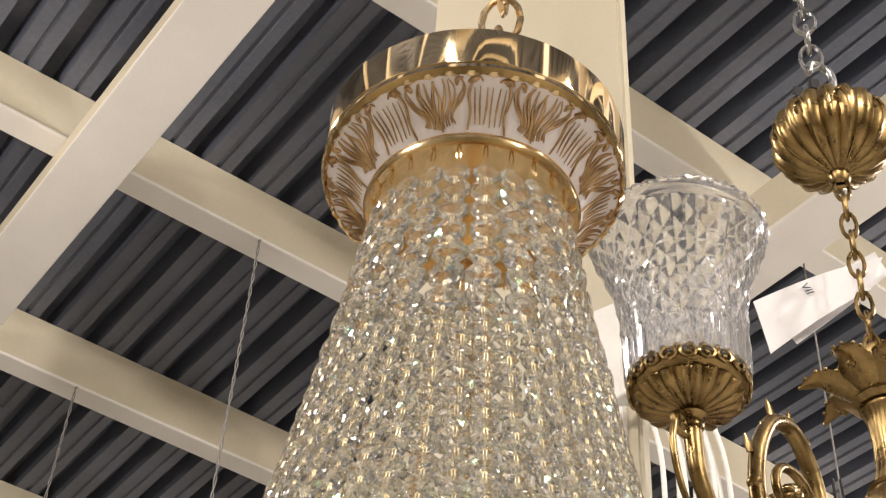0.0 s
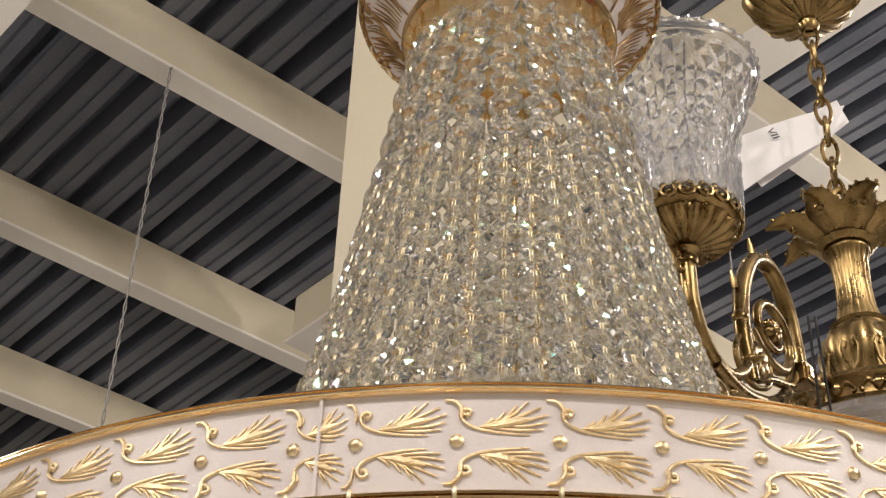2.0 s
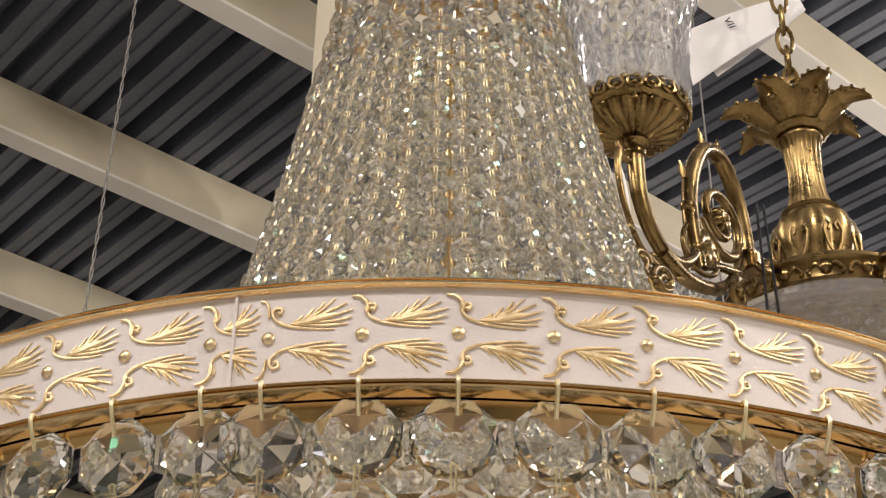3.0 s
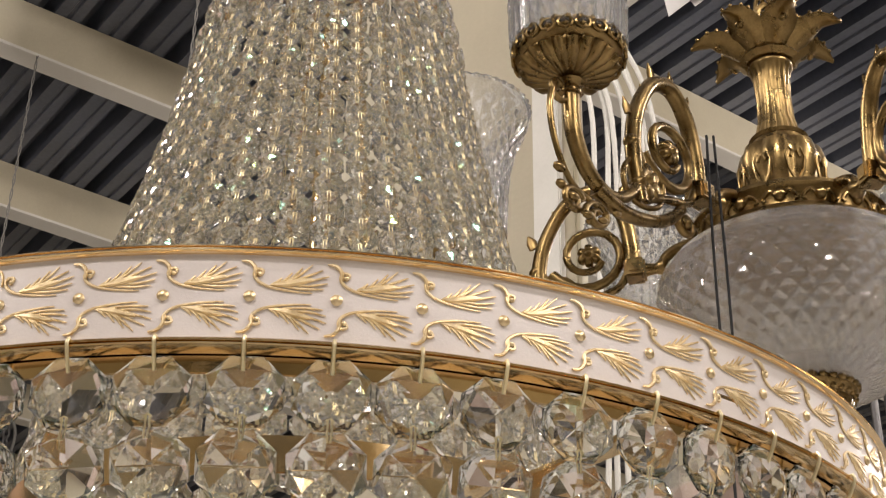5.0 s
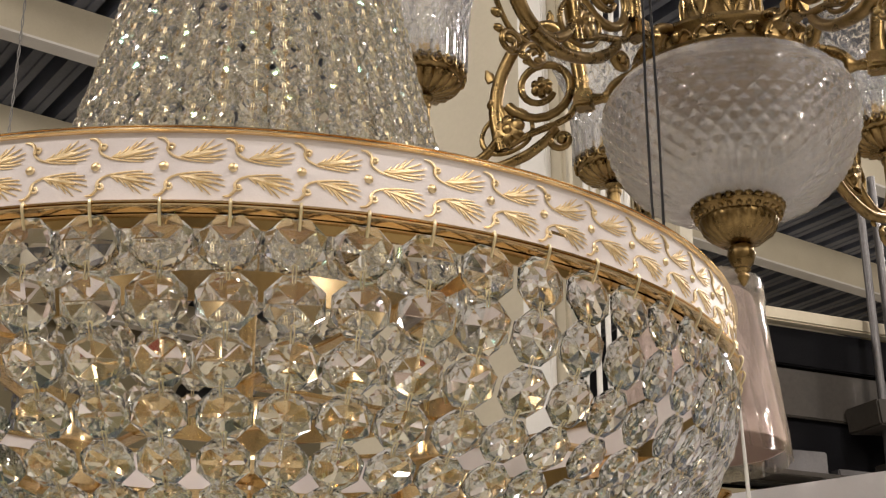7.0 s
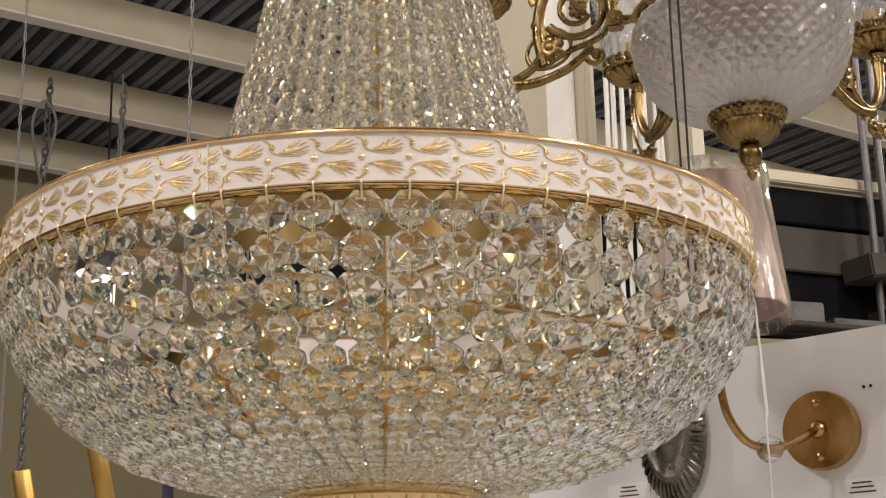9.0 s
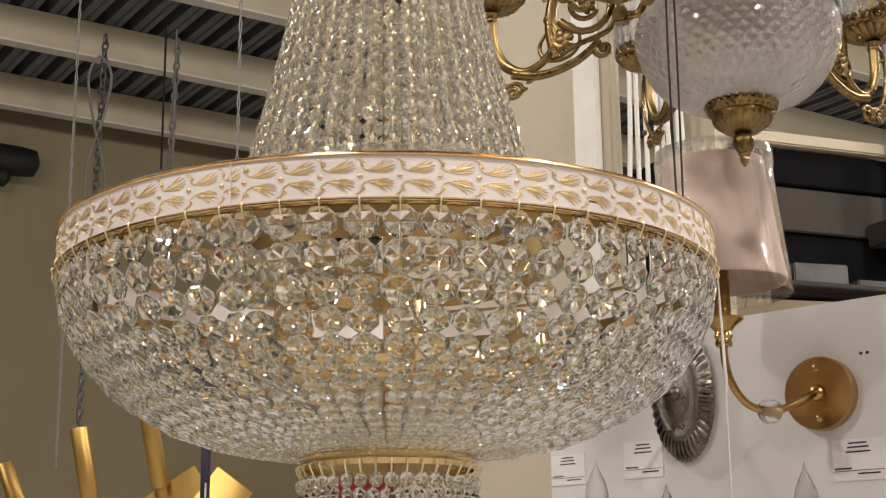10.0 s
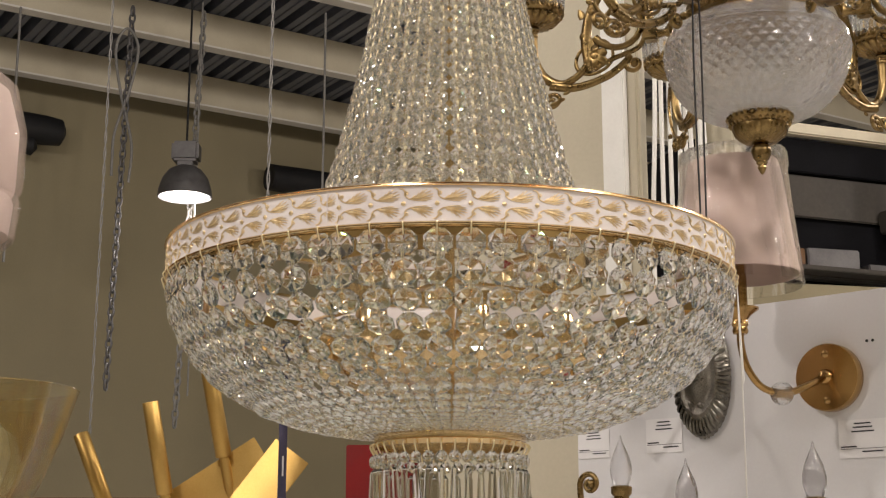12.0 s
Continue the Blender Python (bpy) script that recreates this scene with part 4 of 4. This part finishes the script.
# sconce with a film-wrapped shade
sconce = thing("wall_sconce", on_panel(-0.009, 0, 0.020), "brushed brass wall sconce with pink shade still in film", "wall lamp")
bm = bmesh.new()
lathe(bm, [(0.0, 0.0), (0.0485, 0.0), (0.050, 0.003), (0.050, 0.017), (0.0485, 0.020), (0.0, 0.0205)], 64)
plate = part("back_plate", bm, BRONZE, sconce, m=pose(0, 0, 0, 90))
bm = bmesh.new()
lathe(bm, [(0.0, 0.019), (0.011, 0.019), (0.0115, 0.023), (0.009, 0.028), (0.004, 0.031), (0.0, 0.0315)], 24)
part("knob", bm, BRONZE, plate)
for z in (-0.034, 0.034):
    bm = bmesh.new()
    lathe(bm, [(0.0, 0.0195), (0.005, 0.0195), (0.0055, 0.0215), (0.003, 0.0235), (0.0, 0.024)], 16)
    part("screw", bm, BRONZE, plate, m=pose(0, z, 0))
AX = -0.054
bm = bmesh.new()
tube(bm, smooth_line([(0, -0.025, 0), (-0.004, -0.055, -0.012), (-0.018, -0.095, -0.028), (-0.027, -0.118, -0.031), (-0.040, -0.145, -0.022), (-0.050, -0.163, 0.004), (AX, -0.170, 0.034), (AX, -0.170, 0.056)], 6), 0.0052, 12)
part("arm", bm, BRONZE, sconce)
bm = bmesh.new()
ball(bm, 0.0170, (-0.024, -0.113, -0.031), 14, 10)
part("glass_ball", bm, CUT_GLASS, sconce, "faceted clear glass ball", smooth=False)
bm = bmesh.new()
lathe(bm, [(0.0, 0.050), (0.0095, 0.050), (0.0115, 0.054), (0.0100, 0.060), (0.0125, 0.064), (0.0105, 0.070), (0.016, 0.077), (0.027, 0.085), (0.0275, 0.0875), (0.014, 0.086), (0.0, 0.086)], 40)
part("cup", bm, BRONZE, sconce, m=pose(AX, -0.170, 0))
bm = bmesh.new()
lathe(bm, [(0.0, 0.084), (0.0118, 0.084), (0.0118, 0.170), (0.0, 0.170)], 24)
part("sleeve", bm, BRONZE, sconce, m=pose(AX, -0.170, 0))


def soft_top(r0, r1, z0, z1, wall):
    o = [(r0, z0), (r0 + 0.001, z0 + 0.004)] + [(r0 + (r1 - r0) * u, z0 + (z1 - z0) * u) for u in (0.2, 0.4, 0.6, 0.8, 0.93)] + [(r1 - 0.002, z1)]
    return o + [(r - wall, z) for r, z in reversed(o)]


bm = bmesh.new()
lathe(bm, soft_top(0.0865, 0.0660, 0.134, 0.300, 0.0015), 72, lambda a, i, r, z: 0.0006 * math.sin(a * 36), closed=True)
shade = part("shade", bm, FABRIC, sconce, "pleated pale pink fabric shade", m=pose(AX, -0.170, 0))
bm = bmesh.new()


def crumple(a, i, r, z):
    return 0.0016 * math.sin(a * 9 + z * 14) * math.sin(a * 4 + 1.7 + z * 9) + 0.0008 * math.sin(a * 23 + z * 30) + 0.002


o = [(0.0900 - 0.018 * u + (0.003 if u > 0.9 else 0), 0.118 + 0.196 * u) for u in [i / 22 for i in range(23)]] + [(0.060, 0.3175), (0.040, 0.3185), (0.0, 0.319)]
lathe(bm, o[:-1] + [(0.038, 0.3180)] + [(r - 0.0005, z - 0.0005) for r, z in reversed(o[:-1])], 96, crumple, closed=True)
film = part("wrapping", bm, FILM, sconce, "crumpled clear plastic wrapping film", m=pose(AX, -0.170, 0))
film.visible_shadow = False

# second sconce: oval ribbed plate with candle arms
oval = thing("oval_wall_sconce", on_panel(-0.224, 0, 0.040), "dark silver wall sconce with ribbed oval plate", "wall lamp")
bm = bmesh.new()
lathe(bm, [(0.0, 0.0), (0.94, 0.0), (1.0, 0.006), (0.97, 0.012), (0.72, 0.022), (0.66, 0.026), (0.62, 0.0245), (0.30, 0.026), (0.22, 0.032), (0.0, 0.034)], 120,
      lambda a, i, r, z: 0.035 * abs(math.sin(a * 21)) if 2 <= i <= 3 else 0)
ov = part("back_plate", bm, PEWTER, oval, m=pose(0, 0, 0, 90) @ Matrix.Diagonal((0.050, 0.094, 1, 1)))
for k in range(42):
    a = 2 * math.pi * k / 42
    bm = bmesh.new()
    tube(bm, [(0.050 * q * math.cos(a), -h, 0.094 * q * math.sin(a)) for q, h in ((0.72, 0.0225), (0.80, 0.0205), (0.90, 0.0165), (0.97, 0.0115))], [0.0016, 0.0034, 0.0042, 0.0036], 6)
    part("rib", bm, PEWTER, oval)
for z in (-0.046, 0.046):
    bm = bmesh.new()
    lathe(bm, [(0.0, 0.024), (0.0042, 0.024), (0.0045, 0.0265), (0.002, 0.029), (0.0, 0.0292)], 14)
    part("screw", bm, PEWTER, oval, m=pose(0.006, 0, z, 90))
bm = bmesh.new()
tube(bm, smooth_line([(0.0, -0.03, 0.002), (-0.012, -0.06, -0.004), (-0.030, -0.085, -0.022), (-0.050, -0.095, -0.040), (-0.066, -0.098, -0.036), (-0.064, -0.097, -0.024)], 5), 0.0042, 10)
ball(bm, 0.011, (0, -0.030, 0.0), 12, 8)
part("arm", bm, PEWTER, oval)

# candle lamps whose tips rise into view
for s, off, tip, label, gilt in ((-0.318, 0.10, -0.050, "candle wall lamp with frosted flame bulb and brass cup", True),
                                 (-0.203, 0.10, -0.092, "candle wall lamp with smoky clear flame bulb", False), (0.003, 0.10, -0.078, "candle wall lamp with smoky clear flame bulb", False)):
    lamp = thing("candle_wall_lamp", on_panel(s, off, tip - 0.083), label, "wall lamp", "candle wall lamps")
    candle_bulb(lamp, 0, 1.0, *((BULB, "frosted candle bulb") if gilt else (CLEAR_BULB, "smoky glass candle bulb")))
    bm = bmesh.new()
    lathe(bm, [(0.0, -0.09), (0.0118, -0.09), (0.0118, -0.012), (0.0150, -0.008), (0.0155, 0.002), (0.0135, 0.004), (0.0, 0.004)], 24, flutes(12, 0.001, 3, 4))
    part("sleeve", bm, BRASS, lamp)
    bm = bmesh.new()
    tube(bm, smooth_line([(0, 0, -0.085), (0, 0.01, -0.12), (0, 0.05, -0.14), (0, off - 0.004, -0.11)], 5), 0.005, 10)
    part("arm", bm, BRASS, lamp)
    bm = bmesh.new()
    lathe(bm, [(0.0, 0.0), (0.036, 0.0), (0.040, 0.004), (0.036, 0.009), (0.0, 0.012)], 40)
    part("back_plate", bm, BRASS, lamp, m=pose(0, off - 0.002, -0.11, 90))
scroll = thing("scroll_wall_lamp", on_panel(-0.405, 0.06, -0.115), "antique brass scroll arm of a wall lamp", "wall lamp")
bm = bmesh.new()
tube(bm, [(p[0], p[1], p[2]) for p in spiral(0.0, -0.006, 0.019, 0.006, 3.4, -1.25, 24)], [0.0050 - 0.00008 * i for i in range(25)], 10)
tube(bm, smooth_line([(-0.0185, 0, -0.011), (-0.016, 0, -0.035), (-0.004, 0.0, -0.07), (0.03, 0.03, -0.09), (0.04, 0.055, -0.09)], 5), 0.0050, 10)
ball(bm, 0.0075, (0.0035, 0, -0.006), 10, 8)
part("scroll_arm", bm, BRASS, scroll)
bm = bmesh.new()
lathe(bm, [(0.0, 0.0), (0.034, 0.0), (0.038, 0.004), (0.034, 0.009), (0.0, 0.012)], 40)
part("back_plate", bm, BRASS, scroll, m=pose(0.04, 0.058, -0.09, 90))


def price_label(s0, s1, z0, z1):
    """A printed card: blank bars stand for its lines."""
    w, h = s1 - s0, z1 - z0
    card = thing("price_card", on_panel((s0 + s1) / 2, 0.0, (z0 + z1) / 2), "white printed price card stuck on the panel", "price tag", "price cards")
    bm = bmesh.new()
    box(bm, (w, 0.0012, h), (0, -0.0008, 0), 0.0002)
    part("card", bm, PAPER, card)
    for u, v, ww in ((0.0, 0.40, 0.34), (0.0, 0.30, 0.40), (0.0, 0.19, 0.46), (-0.30, -0.20, 0.32), (0.18, -0.34, 0.42)):
        bm = bmesh.new()
        box(bm, (w * ww, 0.0004, h * 0.036), (u * w, -0.0016, v * h))
        part("printed_line", bm, INK, card)
    bm = bmesh.new()
    box(bm, (w * 0.94, 0.0004, h * 0.012), (0, -0.0016, -0.26 * h))
    part("ruled_line", bm, INK, card)


price_label(-0.004, 0.071, -0.098, -0.043)
price_label(-0.334, -0.267, -0.073, -0.019)
price_label(-0.467, -0.405, -0.075, -0.029)
for s in (0.048, 0.057):
    screw = thing("screw_hole", on_panel(s, 0, 0.070), "small drilled hole in the white panel", "hole", "holes in the panel")
    bm = bmesh.new()
    lathe(bm, [(0.0, 0.0), (0.0022, 0.0), (0.0022, 0.0006), (0.0, 0.0006)], 12)
    part("plug", bm, BLACK, screw, m=pose(0, 0, 0, 90))

# black twin cord and bundle of white cables
cordb = thing("black_cord", (0.281, 0.290, 0), "two thin black cords hanging from the brass chandelier", "cord")
for dx in (0.0, 0.009):
    bm = bmesh.new()
    tube(bm, smooth_line([(0.004 + dx * 0.6, 0.005, 0.44), (dx, 0, 0.30), (dx * 0.7 + 0.001, 0, 0.12), (dx * 0.9, 0, 0.04), (dx, 0, -0.02)], 4), 0.0011, 6)
    part("strand", bm, BLACK, cordb)
bundle = thing("cable_bundle", (0.425, 1.215, 0), "bundle of white power cables hanging down the column", "cables")
rngc = random.Random(3)
for k in range(8):
    bm = bmesh.new()
    x0 = -0.045 + 0.013 * k
    pts = [(x0 * 0.4 - 0.10, 0.03, 1.215), (x0 * 0.8 - 0.05, 0.0, 1.215 + 0.006 * k)] + [(x0 + rngc.uniform(-0.007, 0.007), rngc.uniform(-0.01, 0.01), z) for z in (1.12, 0.9, 0.6, 0.3, 0.0, -0.4)]
    tube(bm, smooth_line(pts, 5), 0.0042, 8)
    part("cable", bm, PLASTIC, bundle)

# ---------------------------------------------------------------- tubes, glass and ribbon beside the chandelier
tubes = thing("tube_chandelier", (-0.40, 0.77, -0.26), "satin brass chandelier of tilted tubes and folded plates", "chandelier")


def brass_tube(top, bottom, r, thin=None):
    o = Vector((-0.40, 0.77, -0.26))
    a, b = Vector(top) - o, Vector(bottom) - o
    d = a - b
    m = Matrix.Translation(b) @ d.to_track_quat("Z", "Y").to_matrix().to_4x4()
    L = d.length
    bm = bmesh.new()
    lathe(bm, [(0.0, 0.0), (r * 0.93, 0.0), (r, 0.001), (r, L - 0.001), (r * 0.95, L), (r * 0.85, L), (r * 0.83, L - 0.03), (0.0, L - 0.03)], 32)
    t = part("tube", bm, SATIN, tubes, m=m)
    if thin:
        bm = bmesh.new()
        lathe(bm, [(0.0, -thin), (r * 0.62, -thin), (r * 0.62, 0.002), (0.0, 0.002)], 24)
        part("socket", bm, SATIN, t)


brass_tube((-0.517, 0.805, -0.068), (-0.474, 0.790, -0.165), 0.0112, 0.05)
brass_tube((-0.406, 0.731, -0.030), (-0.383, 0.745, -0.155), 0.0112, 0.05)
brass_tube((-0.335, 0.770, 0.030), (-0.311, 0.794, -0.100), 0.0115, 0.08)
for x, y, z, w, h, rx, ry in ((0.080, 0.030, 0.109, 0.170, 0.080, -6, -33), (0.152, -0.005, 0.118, 0.120, 0.070, -28, -53)):
    bm = bmesh.new()
    box(bm, (w, 0.0018, h), (0, 0, 0), 0.0006)
    part("plate", bm, SATIN, tubes, "folded satin brass plate", m=pose(x, y, z) @ Matrix.Rotation(radians(ry), 4, "Y") @ Matrix.Rotation(radians(rx), 4, "X"))
bm = bmesh.new()
tube(bm, [(-0.085, 0.02, 0.055), (-0.02, 0.0, 0.0), (0.02, -0.02, 0.055)], 0.006, 10)
tube(bm, [(-0.02, 0.0, 0.0), (0.09, 0.022, 0.09)], 0.006, 10)
tube(bm, [(-0.02, 0.0, 0.0), (-0.02, 0, -0.3)], 0.008, 10)
part("hub", bm, SATIN, tubes)

ribbon = thing("ribbon_tag", (-0.165, 0.185, 0), "dark navy ribbon tag with pale print", "tag")
bm = bmesh.new()
box(bm, (0.0085, 0.0006, 0.16), (0, 0, -0.11), 0.0002)
part("strip", bm, NAVY, ribbon)
bm = bmesh.new()
box(bm, (0.0016, 0.0004, 0.020), (0.0005, -0.0006, -0.158))
part("printed_line", bm, PAPER, ribbon)

bowl = thing("amber_glass_lamp", (-0.535, 0.40, -0.24), "amber glass bowl lamp with a white bulb inside", "pendant lamp")
o = [(0.020, 0.0), (0.045, 0.03), (0.070, 0.075), (0.092, 0.13), (0.108, 0.182), (0.1095, 0.185)]
bm = bmesh.new()
lathe(bm, o + [(r - 0.003, z + 0.002) for r, z in reversed(o)], 64, closed=True)
part("glass_bowl", bm, AMBER, bowl)
bm = bmesh.new()
lathe(bm, [(0.0, 0.03), (0.016, 0.03), (0.018, 0.05), (0.030, 0.085), (0.036, 0.11), (0.030, 0.138), (0.014, 0.152), (0.0, 0.155)], 32)
part("bulb", bm, BULB, bowl)
bm = bmesh.new()
lathe(bm, [(0.0, -0.05), (0.012, -0.05), (0.014, -0.01), (0.024, -0.004), (0.024, 0.003), (0.016, 0.006), (0.016, 0.035), (0.0, 0.035)], 32)
part("holder", bm, SATIN, bowl)

wrapped = thing("wrapped_pendant_lamp", (-0.600, 0.40, 0.11), "pale pink lamp shade wrapped in clear film", "pendant lamp")
bm = bmesh.new()
lathe(bm, [(0.0, 0.003), (0.060, 0.004), (0.078, 0.020), (0.082, 0.060), (0.078, 0.068), (0.083, 0.078), (0.084, 0.150), (0.070, 0.200), (0.040, 0.222), (0.0, 0.226)], 64)
part("shade", bm, FABRIC, wrapped)
bm = bmesh.new()
lathe(bm, [(0.0, -0.004), (0.066, 0.0), (0.084, 0.018), (0.088, 0.060), (0.084, 0.070), (0.089, 0.080), (0.090, 0.150), (0.076, 0.206), (0.044, 0.232), (0.0, 0.236)], 72, crumple)
w_film = part("wrapping", bm, FILM, wrapped)
w_film.visible_shadow = False
bm = bmesh.new()
tube(bm, [(0, 0, 0.23), (0, 0, 4.21)], 0.002, 8)
part("cord", bm, CABLE, wrapped)

# ---------------------------------------------------------------- far side of the hall
def high_bay(place, visible=True):
    lamp = thing("high_bay_lamp", place, "grey steel high-bay lamp with lit white reflector", "ceiling lamp", "high-bay lamps")
    bm = bmesh.new()
    o = [(0.195, 0.0), (0.200, 0.004), (0.192, 0.06), (0.168, 0.14), (0.120, 0.205), (0.072, 0.232), (0.060, 0.236)]
    lathe(bm, o + [(r - 0.004, z) for r, z in reversed(o)], 48, closed=True)
    part("reflector", bm, STEEL, lamp)
    bm = bmesh.new()
    lathe(bm, [(0.0, 0.030), (0.188, 0.030), (0.188, 0.034), (0.0, 0.034)], 48)
    part("diffuser", bm, GLOW, lamp, "lit white diffuser")
    bm = bmesh.new()
    box(bm, (0.20, 0.16, 0.15), (0, 0, 0.34), 0.02)
    box(bm, (0.11, 0.11, 0.05), (0, 0, 0.25), 0.01)
    part("gear_box", bm, STEEL, lamp)
    bm = bmesh.new()
    tube(bm, [(0, 0, 0.41), (0, 0, 4.0 - place[2])], 0.008, 8)
    part("hanger", bm, BLACK, lamp)
    return lamp


high_bay((-1.84, 9.0, 2.44))
# housings for the unseen lamps, the added fill on the left among them
for lm, ln in UNSEEN_LAMPS:
    p = hall(lm, ln, 3.05)
    high_bay((p.x, p.y, p.z))


def wire(x, y, z0, z1, r, label, twist=False):
    w = thing("hanging_wire", (x, y, z1), label, "wire", "hanging wires")
    bm = bmesh.new()
    if twist:
        n = 160
        for ph in (0, math.pi):
            tube(bm, [(r * 1.1 * math.cos(ph + i * 0.9), r * 1.1 * math.sin(ph + i * 0.9), (z0 - z1) * i / n) for i in range(n + 1)], r * 0.7, 5)
    else:
        tube(bm, [(0, 0, 0), (0.002, 0, (z0 - z1) * 0.5), (0, 0, z0 - z1)], r, 8)
    part("strand", bm, CABLE, w)
    return w


wire(-0.637, 3.977, 4.0, 0.5, 0.0042, "pale twisted steel wire hanging from a purlin", True)
wire(-1.526, 5.133, 4.0, 0.35, 0.0042, "thin grey wire hanging from a purlin", True)
wire(-3.19, 9.2, 4.0, 2.0, 0.010, "thin grey wire hanging from a purlin")
wire(-1.78, 9.1, 4.0, 1.0, 0.007, "thin grey wire hanging from a purlin")
wire(-0.86, 9.3, 4.0, 2.4, 0.009, "thin grey wire hanging from a purlin")
wire(1.60, 3.71, 4.0, 2.0, 0.004, "thin grey wire hanging from a purlin")

chainw = thing("chain_with_cable", (-2.36, 9.2, 1.06), "zinc chain with a looped white cable hanging down", "chain")
bm = bmesh.new()
chain(bm, (0.03, 0, 2.94), (-0.03, 0, 0.0), 0.040, 0.009)
part("chain", bm, STEEL, chainw)
bm = bmesh.new()
tube(bm, smooth_line([(0.06, 0, 1.55), (0.07, -0.01, 1.85), (-0.03, -0.01, 2.25), (-0.08, -0.02, 2.60), (0.0, -0.02, 2.76), (0.09, -0.02, 2.60), (0.04, -0.01, 2.28), (-0.06, 0, 1.95), (-0.07, 0, 1.75), (-0.07, 0, 1.6)], 6), 0.011, 8)
part("cable", bm, CABLE, chainw)
chainv = thing("hanging_chain", (-1.88, 9.3, 0.80), "grey chain hanging in front of the far wall", "chain")
bm = bmesh.new()
chain(bm, (0.08, 0, 3.2), (-0.02, 0, 0.0), 0.040, 0.009)
part("chain_body", bm, CABLE, chainv)

# dark ducts high on the far wall
for (a, b, z, n, label) in ((-3.95, -3.34, 3.62, 11.3, "black foil-wrapped pipe end on the wall"), (-1.62, -0.2, 3.52, 11.3, "black foil-wrapped pipe run on the wall")):
    x0, x1 = a, b
    y0 = (n + 0.53 * x0) / 0.848
    y1 = (n + 0.53 * x1) / 0.848
    duct_t = thing("wrapped_pipe", ((x0 + x1) / 2, (y0 + y1) / 2, z), label, "pipe", "wrapped pipes")
    h = Vector(((x1 - x0) / 2, (y1 - y0) / 2, 0))
    bm = bmesh.new()
    tube(bm, [-h, -h * 0.5, h * 0.5, h * 0.9, h], [0.13, 0.14, 0.135, 0.12, 0.05], 14)
    tube(bm, [-h * 0.7 + Vector((0, 0, -0.14)), h * 0.2 + Vector((0, 0, -0.16)), h * 0.3 + Vector((0, 0, -0.15))], [0.05, 0.09, 0.04], 12)
    part("wrap", bm, BLACK, duct_t)

# soffit, shelves and boards seen beyond the display panel, the hollow's shade painted black
soffit = thing("dark_shelf_unit", pose(0.68, 2.07, 0, 0, 0, 20), "high storage shelf with boxes behind the panel, dark hollow painted black", "shelf")
# a solid black block takes the place of the dark hollow
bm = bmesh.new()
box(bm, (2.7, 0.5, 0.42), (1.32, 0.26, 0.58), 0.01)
part("carcass", bm, HOLLOW_BLACK, soffit)
bm = bmesh.new()
box(bm, (2.72, 0.03, 0.03), (1.32, -0.01, 0.805), 0.004)
part("rail", bm, PAINT, soffit)
bm = bmesh.new()
box(bm, (2.7, 0.04, 0.018), (1.32, -0.012, 0.44), 0.004)
part("rail", bm, STEEL, soffit)
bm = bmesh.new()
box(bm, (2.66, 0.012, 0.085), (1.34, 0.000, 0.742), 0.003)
part("fascia", bm, HOLLOW_BLACK, soffit, "black fascia board, coloured as the shaded hollow")
bm = bmesh.new()
box(bm, (2.66, 0.012, 0.105), (1.34, 0.002, 0.640), 0.003)
part("fascia", bm, DUSK, soffit, "dark brown board")
rngs = random.Random(21)
x = 0.10
while x < 1.2:
    w, h = rngs.uniform(0.05, 0.16), rngs.uniform(0.018, 0.055)
    bm = bmesh.new()
    box(bm, (w, 0.07, h), (0, 0, h / 2), 0.003)
    part("stored_box", bm, rngs.choice((DUSK, BLACK, BROWN, DUSK, STEEL)), soffit, m=pose(x + w / 2, -0.035, 0.449, 0, 0, rngs.uniform(-9, 9)))
    x += w + rngs.uniform(0.004, 0.05)
bm = bmesh.new()
box(bm, (2.7, 0.10, 0.012), (1.32, -0.04, 0.443), 0.002)
part("ledge", bm, DUSK, soffit)
bm = bmesh.new()
box(bm, (0.20, 0.10, 0.055), (0, 0, 0), 0.004)
part("stored_box", bm, DUSK, soffit, "grey box on a bracket", m=pose(0.53, -0.05, 0.598, 0, -6, 4))
for x in (0.495, 0.535):
    bm = bmesh.new()
    tube(bm, [(x, -0.05, 0.45), (x, -0.05, 1.16)], 0.009, 10)
    part("pole", bm, STEEL, soffit, "thin steel pole")
for x in (0.0, 2.6):
    bm = bmesh.new()
    box(bm, (0.05, 0.4, 0.37 - FLOOR), (x + 0.03, 0.26, (0.37 + FLOOR) / 2 ), 0.003)
    part("upright", bm, BLACK, soffit)
lower = thing("beige_back_panel", pose(0.42, 1.95, FLOOR, 0, 0, 12), "beige panel standing behind the display wall", "panel")
bm = bmesh.new()
box(bm, (2.4, 0.03, 0.40 - FLOOR), (1.2, 0, (0.40 - FLOOR) / 2), 0.003)
part("board", bm, WALL, lower)

red = thing("red_board", (-0.20, 4.0, -1.2), "dark red display board", "board")
bm = bmesh.new()
box(bm, (0.26, 0.03, 1.40), (0, 0, 0.70), 0.004)
part("board", bm, RED, red)
shelf = thing("wooden_shelf_top", (-1.28, 4.1, -0.05), "red-brown wooden shelf top", "shelf")
bm = bmesh.new()
box(bm, (1.1, 0.3, 0.06), (0, 0, 0.03), 0.005)
part("board", bm, WOOD, shelf)
for x in (-0.5, 0.5):
    bm = bmesh.new()
    box(bm, (0.04, 0.28, 1.85), (x, 0, -0.925), 0.003)
    part("side_panel", bm, WOOD, shelf)
